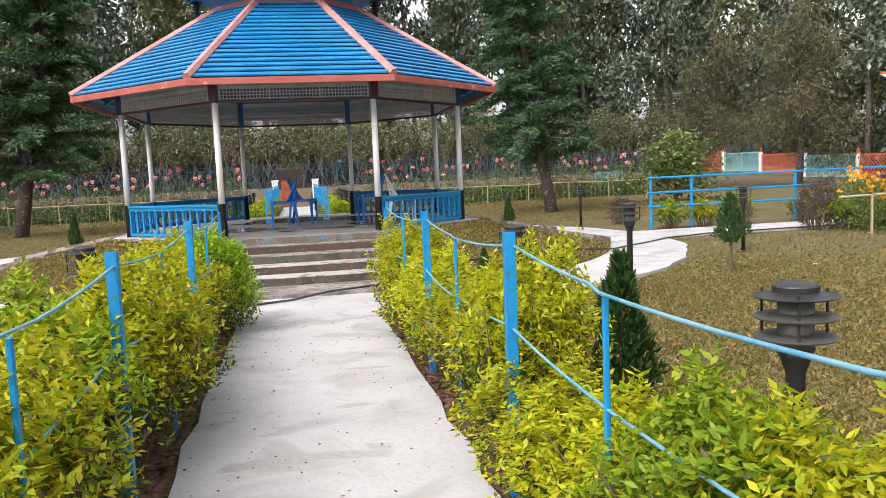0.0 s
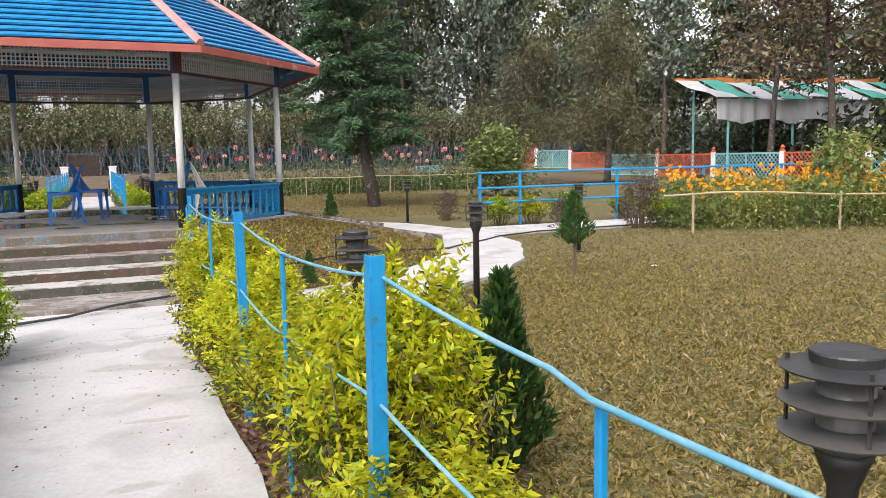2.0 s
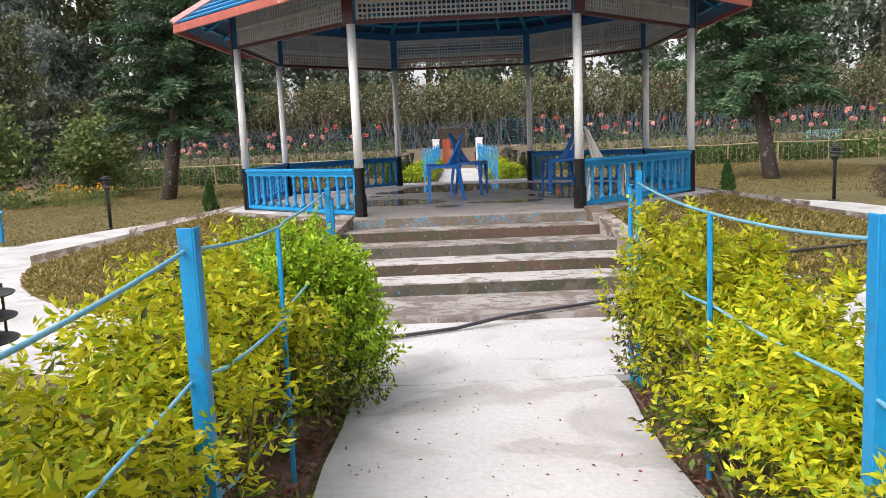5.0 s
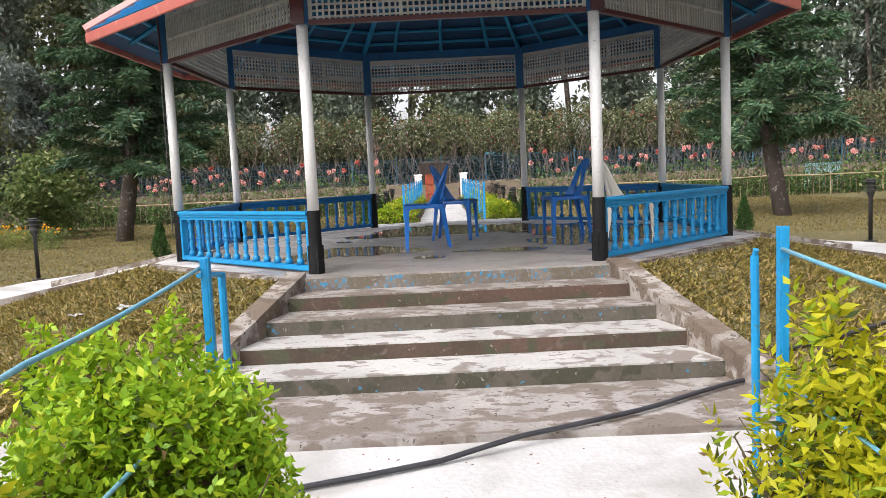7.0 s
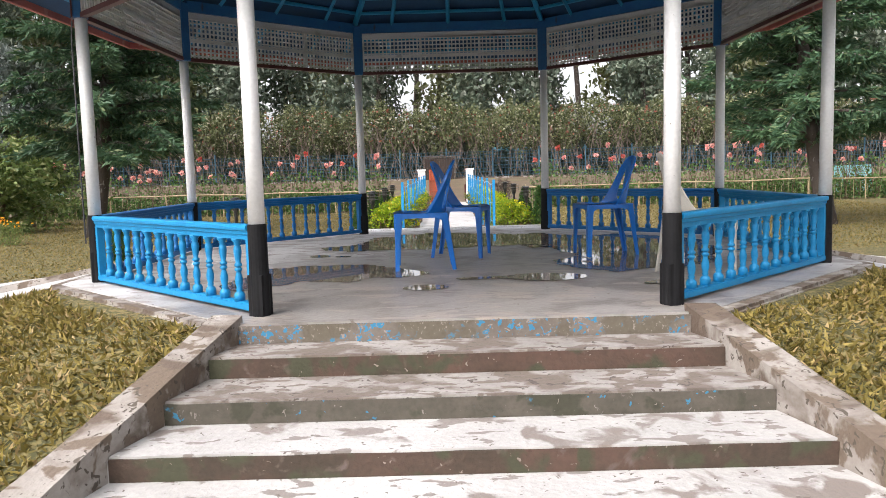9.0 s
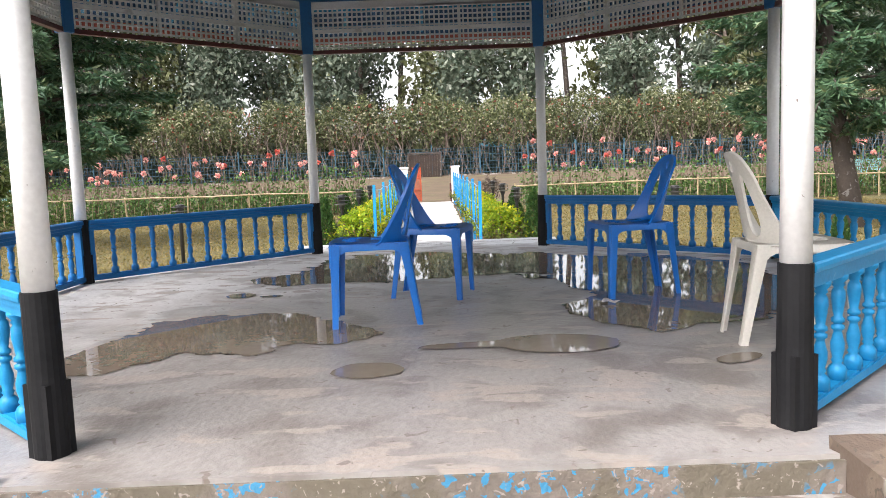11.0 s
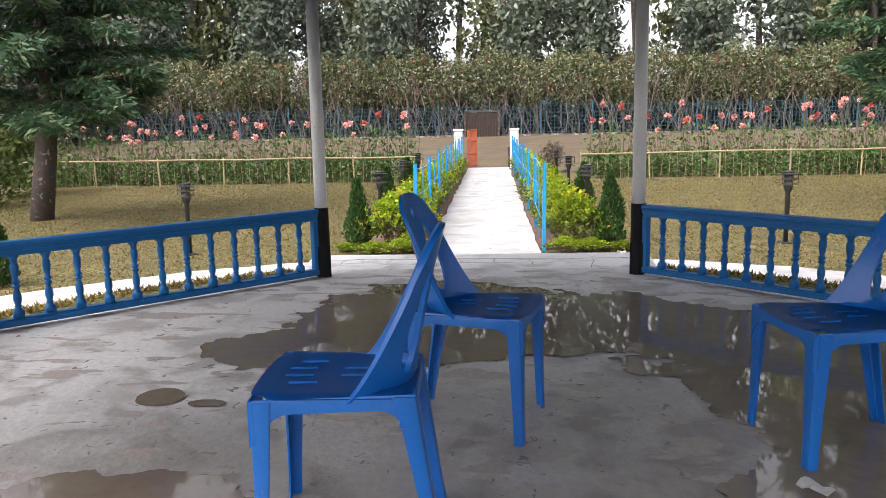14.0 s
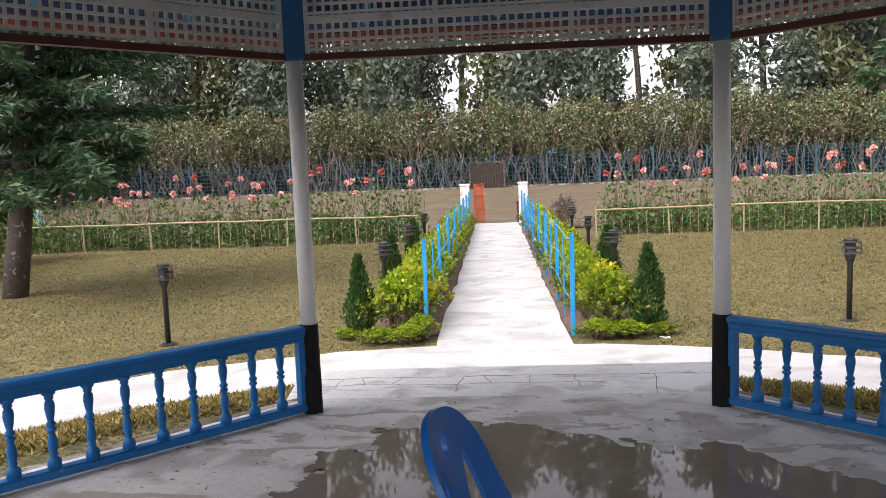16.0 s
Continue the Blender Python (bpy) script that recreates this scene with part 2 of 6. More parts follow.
M_CLOTH = mat("white_cloth", (0.62, 0.62, 0.66), (0.74, 0.74, 0.77), 1.5, 0.9, 0, 0.2, 30)
M_CANOPY = mat("green_canopy_cloth", (0.10, 0.45, 0.37), (0.16, 0.55, 0.46), 1.5, 0.8, 0, 0.2, 30)
M_ORANGE = mat("orange_cloth", (0.75, 0.22, 0.04), (0.85, 0.32, 0.08), 2, 0.8, 0, 0.2, 30)
M_DARKFENCE = mat("dark_steel_fence", (0.025, 0.075, 0.11), (0.05, 0.12, 0.16), 3, 0.6, 0, 0.1, 30)
M_BLUESHEET = mat("blue_sheet_roof", (0.04, 0.20, 0.28), (0.06, 0.27, 0.36), 2, 0.5, 0, 0.1, 30)
M_FIELD = mat("brown_tilled_soil", (0.09, 0.064, 0.04), (0.138, 0.10, 0.063), 0.8, 0.95, 0, 0.9, 12, (0.13, 0.13, 0.05), 0.9, 0.56, 0.66, True)
M_DOORWOOD = mat("dark_brown_planks", (0.02, 0.013, 0.01), (0.045, 0.028, 0.02), 3, 0.8, 0, 0.4, 30)
# dark backing of the slats; the shadow in their gaps is painted as its colour
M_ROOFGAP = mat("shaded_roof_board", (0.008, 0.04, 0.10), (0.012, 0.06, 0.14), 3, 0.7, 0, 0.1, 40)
M_CRACK = mat("packed_dirt", (0.12, 0.10, 0.085), (0.22, 0.19, 0.165), 6, 0.95, 0, 0.5, 60)
M_LITTER = mat("paper_litter", (0.65, 0.64, 0.62), (0.75, 0.74, 0.72), 9, 0.8, 0, 0.1, 60)

L_GOLD = leaf_mat("golden_leaves", (0.40, 0.41, 0.012), (0.70, 0.65, 0.026), (0.30, 0.42, 0.02), 0.22, 0.45)
L_LIME = leaf_mat("lime_leaves", (0.16, 0.28, 0.012), (0.32, 0.42, 0.02), (0.48, 0.46, 0.02), 0.15, 0.35)
L_GREEN = leaf_mat("inner_green_leaves", (0.05, 0.085, 0.014), (0.15, 0.18, 0.025), (0.19, 0.12, 0.06), 0.16, 0.3)
L_BRIGHT = leaf_mat("bright_green_leaves", (0.17, 0.33, 0.014), (0.40, 0.55, 0.03), (0.46, 0.54, 0.03), 0.15, 0.35)
L_PURPLE = leaf_mat("purple_brown_leaves", (0.07, 0.05, 0.048), (0.16, 0.11, 0.10), (0.10, 0.10, 0.03), 0.12, 0.25)
L_THUJA = leaf_mat("thuja_leaves", (0.02, 0.065, 0.016), (0.065, 0.14, 0.032), (0.09, 0.13, 0.03), 0.1, 0.2)
L_CONIFER = leaf_mat("conifer_needles", (0.032, 0.08, 0.042), (0.10, 0.175, 0.082), (0.16, 0.20, 0.095), 0.1, 0.2)
L_FOREST = leaf_mat("forest_leaves", (0.065, 0.095, 0.066), (0.18, 0.21, 0.15), (0.30, 0.32, 0.26), 0.08, 0.25)
# leaves paled towards grey: distance haze of the west forest, held in the colour
L_HAZY = leaf_mat("hazy_forest_leaves", (0.14, 0.18, 0.155), (0.33, 0.37, 0.33), (0.42, 0.45, 0.42), 0.14, 0.3)
L_OLIVE = leaf_mat("olive_forest_leaves", (0.075, 0.09, 0.035), (0.18, 0.19, 0.085), (0.30, 0.30, 0.19), 0.10, 0.25)
L_BROWN = leaf_mat("rusty_leaves", (0.09, 0.06, 0.045), (0.22, 0.15, 0.105), (0.30, 0.28, 0.13), 0.25, 0.25)
L_VINE = leaf_mat("vine_leaves", (0.055, 0.075, 0.03), (0.24, 0.26, 0.12), (0.40, 0.38, 0.26), 0.13, 0.25)
L_WILLOW = leaf_mat("hanging_olive_leaves", (0.055, 0.055, 0.028), (0.15, 0.14, 0.07), (0.22, 0.20, 0.11), 0.1, 0.25)
L_LEGGY = leaf_mat("broad_pale_leaves", (0.10, 0.15, 0.035), (0.28, 0.33, 0.10), (0.34, 0.26, 0.10), 0.15, 0.3)
L_ROSE = leaf_mat("rose_leaves", (0.035, 0.085, 0.022), (0.12, 0.21, 0.05), (0.20, 0.26, 0.09), 0.1, 0.25)
L_BLOOM = leaf_mat("coral_petals", (0.74, 0.25, 0.24), (0.84, 0.48, 0.43), (0.88, 0.62, 0.52), 0.35, 0.3)
L_RED = leaf_mat("red_petals", (0.58, 0.11, 0.09), (0.72, 0.20, 0.15), None, 0, 0.3)
L_RUST = leaf_mat("rust_tips", (0.20, 0.07, 0.05), (0.34, 0.14, 0.09), None, 0, 0.25)
L_BED = leaf_mat("flower_bed_leaves", (0.13, 0.17, 0.04), (0.32, 0.34, 0.09), (0.40, 0.36, 0.14), 0.15, 0.3)
L_SHRUB = leaf_mat("shrub_leaves", (0.07, 0.12, 0.03), (0.22, 0.28, 0.08), (0.32, 0.34, 0.14), 0.12, 0.3)
# darker than the forest leaves: the shade below the trees is in this colour
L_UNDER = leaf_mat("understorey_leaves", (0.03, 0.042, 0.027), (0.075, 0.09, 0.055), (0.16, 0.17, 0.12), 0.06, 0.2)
L_YELLOW = leaf_mat("orange_yellow_petals", (0.80, 0.30, 0.02), (0.85, 0.50, 0.03), None, 0, 0.3)
L_LITTER = leaf_mat("fallen_leaves", (0.10, 0.055, 0.03), (0.24, 0.14, 0.07), (0.22, 0.05, 0.04), 0.15, 0.1)


# ---- builders ----
def part(name, bm, material, parent, label="", smooth=False):
    """Links a bmesh as one mesh under a thing or a part."""
    me = bpy.data.meshes.new(name)
    bm.normal_update()
    bm.to_mesh(me)
    bm.free()
    me.materials.append(material)
    if smooth:
        me.polygons.foreach_set("use_smooth", [True] * len(me.polygons))
    ob = new(name, me)
    ob.parent = parent
    if label:
        ob["label"] = label
    return ob


def link_part(name, me, parent, label=""):
    ob = new(name, me)
    ob.parent = parent
    if label:
        ob["label"] = label
    return ob


def thing(name, m, label, category, group="", kind=""):
    ob = new(name)
    ob.empty_display_size = 0.2
    ob.matrix_basis = m
    return tagged(ob, label, category, group, kind)


def box(bm, c, s, m=None):
    """A box with centre c and size s, turned by m about the origin."""
    t = Matrix.Translation(c) @ Matrix.Diagonal((*s, 1))
    return bmesh.ops.create_cube(bm, size=1.0, matrix=(m @ t) if m else t)["verts"]


def lathe(bm, profile, seg=12, m=None):
    """Turns (radius, height) pairs about z; closes both ends."""
    m = m or Matrix()
    rings = []
    for r, z in profile:
        rings.append([bm.verts.new(m @ Vector((r * math.cos(2 * math.pi * i / seg), r * math.sin(2 * math.pi * i / seg), z))) for i in range(seg)])
    for a, b in zip(rings, rings[1:]):
        for i in range(seg):
            bm.faces.new((a[i], a[(i + 1) % seg], b[(i + 1) % seg], b[i]))
    bm.faces.new(rings[0][::-1])
    bm.faces.new(rings[-1])


def tube(bm, pts, radii, seg=6):
    """A tube through the points, with a radius for each."""
    pts = [Vector(p) for p in pts]
    if not isinstance(radii, (list, tuple)):
        radii = [radii] * len(pts)
    rings = []
    for i, p in enumerate(pts):
        d = (pts[min(i + 1, len(pts) - 1)] - pts[max(i - 1, 0)]).normalized()
        side = d.cross(Vector((0, 0, 1)) if abs(d.z) < 0.95 else Vector((1, 0, 0))).normalized()
        up = side.cross(d)
        rings.append([bm.verts.new(p + radii[i] * (math.cos(2 * math.pi * k / seg) * side + math.sin(2 * math.pi * k / seg) * up)) for k in range(seg)])
    for a, b in zip(rings, rings[1:]):
        for k in range(seg):
            bm.faces.new((a[k], a[(k + 1) % seg], b[(k + 1) % seg], b[k]))
    bm.faces.new(rings[0][::-1])
    bm.faces.new(rings[-1])


def prism(bm, poly, z0, z1):
    """An upright prism over a polygon; z0 and z1 may be numbers or functions of x and y."""
    lo = [bm.verts.new((x, y, z0(x, y) if callable(z0) else z0)) for x, y in poly]
    hi = [bm.verts.new((x, y, z1(x, y) if callable(z1) else z1)) for x, y in poly]
    n = len(poly)
    bm.faces.new(lo[::-1])
    bm.faces.new(hi)
    for i in range(n):
        bm.faces.new((lo[i], lo[(i + 1) % n], hi[(i + 1) % n], hi[i]))


def quad_mesh(name, verts, material):
    """A mesh of loose four-cornered leaves: verts is an array (n, 4, 3)."""
    n = len(verts)
    me = bpy.data.meshes.new(name)
    me.vertices.add(4 * n)
    me.vertices.foreach_set("co", np.ascontiguousarray(verts, dtype=np.float32).ravel())
    me.loops.add(4 * n)
    me.loops.foreach_set("vertex_index", np.arange(4 * n, dtype=np.int32))
    me.polygons.add(n)
    me.polygons.foreach_set("loop_start", np.arange(0, 4 * n, 4, dtype=np.int32))
    me.update(calc_edges=True)
    me.materials.append(material)
    return me


def unit(v):
    return v / np.maximum(np.linalg.norm(v, axis=-1, keepdims=True), 1e-6)


def leaf_quads(rng, base, way, length, width, fold=0.25):
    """Folded leaves that start at base and point along way."""
    n = len(base)
    way = unit(way)
    side = unit(np.cross(way, rng.normal(size=(n, 3))))
    up = np.cross(side, way)
    ln = (length * rng.uniform(0.65, 1.25, n))[:, None]
    wd = (width * rng.uniform(0.7, 1.2, n))[:, None]
    mid = base + way * ln * 0.45 + up * wd * fold
    tip = base + way * ln - up * ln * 0.08
    return np.stack([base, mid + side * wd * 0.5, tip, mid - side * wd * 0.5], axis=1)


SHIFT = 0.018  # the pavilion's middle lies a little east of the path's
OCT = [radians(22.5 + 45 * k) for k in range(8)]


def octagon(r):
    return [(SHIFT + r * math.cos(a), r * math.sin(a)) for a in OCT]


LAWN, PATHZ = -0.60, -0.565


# ---- ground, paths, deck and steps ----
def ground_height(x, y):
    """Flat lawn, a slow rise to the far hedge and a bank up to the pavilion's deck."""
    z = LAWN + 0.75 * min(1.0, max(0.0, (y - 27.0) / 17.0)) if y > 27 else LAWN
    return z


def bank_height(x, y):
    """The grass bank between the ring path and the deck."""
    r = math.hypot(x, y)
    return LAWN + 0.04 + 0.53 * min(1.0, max(0.0, (5.6 - r) / 2.2)) if r < 5.6 else ground_height(x, y)


def build_ground():
    bm = bmesh.new()
    radii = [3.0, 6.2, 7, 9, 12, 16, 20, 24, 27, 30, 33, 36, 40, 44, 48, 60, 90, 200, 1200]
    seg = 96
    rings = []
    for r in radii:
        ring = []
        for i in range(seg):
            a = 2 * math.pi * i / seg
            x, y = r * math.cos(a), r * math.sin(a)
            ring.append(bm.verts.new((x, y, ground_height(x, y))))
        rings.append(ring)
    for a, b in zip(rings, rings[1:]):
        for i in range(seg):
            bm.faces.new((a[i], a[(i + 1) % seg], b[(i + 1) % seg], b[i]))
    bm.faces.new(rings[0])
    ob = part("ground", bm, M_LAWN, None, smooth=True)
    tagged(ob, "yellow-green lawn with bare soil patches around the pavilion", "lawn", kind="structure")


def build_banks():
    """Two sloping grass banks, left open for the steps and the ramp."""
    for s, name, lo, hi in ((1, "bank_south_east", 0, 1), (-1, "bank_south_west", 0, 1), (1, "bank_north_east", 2, 3), (-1, "bank_north_west", 2, 3)):
        bm = bmesh.new()
        rows = []
        nt, na = 8, 30
        for j in range(nt + 1):
            t = j / nt
            stops = [radians(v) for v in (-67.3 - 4.6 * t, -22.8 + 7.4 * t, 22.8 - 7.4 * t, 65.8 + 8.5 * t)]
            a0, a1 = stops[lo], stops[hi]
            row = []
            for i in range(na + 1):
                a = a0 + (a1 - a0) * i / na
                local = (a + math.pi / 8) % (math.pi / 4) - math.pi / 8
                inner = 3.03 / math.cos(local)
                r = inner + (5.57 - inner) * t
                x, y = r * math.cos(a), r * math.sin(a)
                z = bank_height(x, y) + 0.02 * noise.noise(Vector((1.3 * x, 1.3 * y, 0))) * (1 if 0 < j < nt else 0)
                row.append(bm.verts.new((s * x, y, z)))
            rows.append(row)
        skirt = [[bm.verts.new((v.co.x, v.co.y, LAWN - 0.05)) for v in rows[nt]]]
        rows.append(skirt[0])
        for p, q in zip(rows, rows[1:]):
            for i in range(na):
                f = (p[i], q[i], q[i + 1], p[i + 1])
                bm.faces.new(f if s > 0 else f[::-1])
        tagged(part(name, bm, M_LAWN, None, "", True), "sloping grass bank between ring path and deck", "lawn", kind="structure")
    bm = bmesh.new()
    rows = []
    for j in range(23):
        y = 22.4 + j * 20.9 / 22
        rows.append([bm.verts.new((-45 + 3 * i, y, ground_height(0, y) + 0.012 + 0.02 * noise.noise(Vector((i, j, 2))) + 0.02)) for i in range(31)])
    for p, q in zip(rows, rows[1:]):
        for i in range(30):
            bm.faces.new((p[i], p[i + 1], q[i + 1], q[i]))
    for f in [f for f in bm.faces if f.calc_center_median().x > 29]:
        bm.faces.remove(f)
    tagged(part("field", bm, M_FIELD, None, "", True), "brown tilled soil behind the rose rows", "soil", kind="structure")


def path_slab(name, poly, z, label):
    bm = bmesh.new()
    prism(bm, poly, z - 0.12, z)
    tagged(part(name, bm, M_PATH, None), label, "path", kind="structure")


def build_paths():
    rng = random.Random(5)

    def edge(x0, x1, y0, y1, n):
        left = [(x0 + rng.uniform(-0.03, 0.03), y0 + (y1 - y0) * i / n) for i in range(n + 1)]
        right = [(x1 + rng.uniform(-0.03, 0.03), y1 + (y0 - y1) * i / n) for i in range(n + 1)]
        return right[::-1] + left[::-1]
    path_slab("path_south", edge(-0.72, 0.74, -24.0, -5.3, 44), PATHZ, "pale concrete garden path littered with specks")
    path_slab("path_north", edge(-0.74, 0.72, 6.75, 25.2, 40), PATHZ, "pale concrete garden path between clipped hedges")
    path_slab("path_landing", edge(-1.95, 1.95, -6.2, -5.2, 8), PATHZ + 0.002, "pale concrete landing below the steps")
    turn = [(y, -x) for x, y in edge(-0.74, 0.72, 6.75, 29.0, 30)]
    path_slab("path_east", turn, PATHZ, "pale concrete side path along a blue rail")
    turn = [(-y, x) for x, y in edge(-0.74, 0.72, 6.75, 22.0, 30)]
    path_slab("path_west", turn, PATHZ, "pale concrete side path across the lawn")
    bm = bmesh.new()
    seg = 120
    r0 = [5.55 + rng.uniform(-0.03, 0.03) for _ in range(seg)]
    r1 = [6.82 + rng.uniform(-0.05, 0.05) for _ in range(seg)]
    rows = []
    for i in range(seg):
        c, s = math.cos(2 * math.pi * i / seg), math.sin(2 * math.pi * i / seg)
        rows.append([bm.verts.new((r * c, r * s, z)) for r, z in ((r0[i], PATHZ - 0.1), (r0[i], PATHZ + 0.004), (r1[i], PATHZ + 0.004), (r1[i], PATHZ - 0.1))])
    for a, b in zip(rows, rows[1:] + rows[:1]):
        for k in range(3):
            bm.faces.new((a[k], a[k + 1], b[k + 1], b[k]))
    tagged(part("path_ring", bm, M_PATH, None), "pale concrete ring path round the pavilion", "path", kind="structure")


STEP_Y = [-3.03, -3.33, -3.71, -4.09, -4.50]


def half_width(y):
    return 1.22 + 0.24 * (-3.03 - y)


def build_deck():
    deck = thing("deck", pose(0, 0, 0), "damp grey concrete octagonal deck with puddles", "floor", kind="structure")
    bm = bmesh.new()
    prism(bm, octagon(3.28), -0.62, 0.0)
    bmesh.ops.bevel(bm, geom=[e for e in bm.edges if all(v.co.z > -0.1 for v in e.verts)], offset=0.015, segments=2, affect="EDGES")
    part("slab", bm, M_DECK, deck)
    # kerb on the deck's edge, below the rails
    pts = octagon(3.29)
    for k in range(8):
        if k in (1, 5):
            continue
        a, b = Vector((*pts[k], 0)), Vector((*pts[(k + 1) % 8], 0))
        bm = bmesh.new()
        mid, d = (a + b) / 2, (b - a)
        ang = math.degrees(math.atan2(d.y, d.x))
        box(bm, (0, 0, -0.055), (d.length + 0.02, 0.15, 0.10), pose(mid.x, mid.y, 0, 0, 0, ang))
        bmesh.ops.bevel(bm, geom=bm.edges[:], offset=0.02, segments=2, affect="EDGES")
        part("kerb", bm, M_KERB, deck, "stained concrete kerb")


def build_steps():
    rng = random.Random(11)
    steps = thing("stairs", pose(0, 0, 0), "worn concrete steps with flaking blue paint on the risers", "stairs", kind="structure")
    ys = STEP_Y + [-5.35]
    for i in range(5):
        y0, y1, z = ys[i], ys[i + 1], -0.105 * (i + 1)
        w0, w1 = half_width(y0) - 0.02, half_width(y1) - 0.02
        bm = bmesh.new()
        n = 24
        front = [(-w1 + 2 * w1 * k / n, y1 + rng.uniform(-0.008, 0.008)) for k in range(n + 1)]
        prism(bm, front + [(w0, y0 + 0.05), (-w0, y0 + 0.05)], z - 0.25, z)
        bmesh.ops.bevel(bm, geom=[e for e in bm.edges if all(v.co.z > z - 0.01 and v.co.y < y1 + 0.02 for v in e.verts)], offset=0.012, segments=2, affect="EDGES")
        part("tread", bm, M_STEP_DIRTY if i in (0, 1, 4) else M_STEP, steps)
    for i in range(5):
        y, z1 = ys[i], -0.105 * i
        w = half_width(y) - 0.03
        bm = bmesh.new()
        box(bm, (0, y - 0.004, z1 - 0.057), (2 * w, 0.012, 0.094))
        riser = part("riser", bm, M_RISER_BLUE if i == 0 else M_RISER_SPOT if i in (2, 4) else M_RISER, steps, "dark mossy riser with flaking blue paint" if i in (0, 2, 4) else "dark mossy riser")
    # flaring side kerbs
    for s in (-1, 1):
        bm = bmesh.new()
        x = lambda y, o: s * (half_width(y) + o)
        poly = [(x(-2.98, -0.03), -2.98), (x(-2.98, 0.13), -2.98), (x(-4.75, 0.13), -4.75), (x(-4.75, -0.03), -4.75)]
        if s < 0:
            poly = poly[::-1]
        prism(bm, poly, -0.7, lambda px, py: 0.035 + (py + 3.0) * 0.245)
        bmesh.ops.subdivide_edges(bm, edges=bm.edges[:], cuts=5, use_grid_fill=True)
        for v in bm.verts:
            v.co += 0.012 * noise.noise_vector(v.co * 5)
        part("side_kerb", bm, M_KERB, steps, "sloping weathered side kerb")
    # ramp on the far side
    bm = bmesh.new()
    prism(bm, [(-1.43, 3.75), (-1.62, 5.62), (1.62, 5.62), (1.43, 3.75)][::-1], -0.75, lambda x, y: -0.014 - 0.54 * (y - 3.75) / 1.85)
    part("ramp", bm, M_PATH, steps, "pale concrete ramp")
    bm = bmesh.new()
    prism(bm, [(-1.36, 3.0), (-1.43, 3.752), (1.43, 3.752), (1.36, 3.0)][::-1], -0.75, -0.012)
    ramp = part("landing", bm, M_LANDING, steps, "pale cracked concrete landing")
    for s in (-1, 1):
        bm = bmesh.new()
        poly = [(s * 3.0, -1.24), (s * 5.62, -1.46), (s * 5.62, 1.46), (s * 3.0, 1.24)]
        prism(bm, poly if s > 0 else poly[::-1], -0.75, lambda x, y: -0.05 - 0.5 * (abs(x) - 3.0) / 2.6)
        part("apron", bm, M_PATH, steps, "pale sloping concrete apron")
        for e in (-1, 1):
            bm = bmesh.new()
            poly = [(s * 3.1, e * 1.22), (s * 5.4, e * 1.40), (s * 5.4, e * 1.53), (s * 3.1, e * 1.35)]
            prism(bm, poly if s * e > 0 else poly[::-1], -0.75, lambda x, y: -0.01 - 0.46 * (abs(x) - 3.0) / 2.6)
            part("apron_kerb", bm, M_KERB, steps, "weathered kerb beside the apron")
    # irregular cracks where the landing meets the ramp
    def crack(pts, r):
        bm = bmesh.new()
        tube(bm, [(px, py, -0.0135) for px, py in pts], r, 5)
        part("crack", bm, M_CRACK, ramp, "dark crack")

    def ridge(x, base):
        return base + 0.05 * noise.noise(Vector((1.7 * x, base, 0))) + 0.03 * noise.noise(Vector((6 * x, base, 4)))
    crack([(-1.3 + 2.6 * k / 44, ridge(-1.3 + 2.6 * k / 44, 3.50)) for k in range(45)], 0.0042)
    crack([(-1.3 + 1.9 * k / 34, ridge(-1.3 + 1.9 * k / 34, 3.33)) for k in range(35)], 0.0034)
    for x, lean, y0, y1 in ((-1.12, 0.03, 3.30, 3.50), (-0.93, -0.04, 3.33, 3.52), (-0.74, 0.05, 3.36, 3.50), (-0.33, 0.02, 3.15, 3.50), (-0.12, -0.03, 3.34, 3.52), (0.12, 0.02, 3.34, 3.51), (0.44, -0.02, 3.22, 3.50), (0.86, 0.08, 3.05, 3.48)):
        crack([(x + lean * k / 5 + rng.uniform(-0.014, 0.014), y0 + (y1 - y0) * k / 5) for k in range(6)], 0.0034)


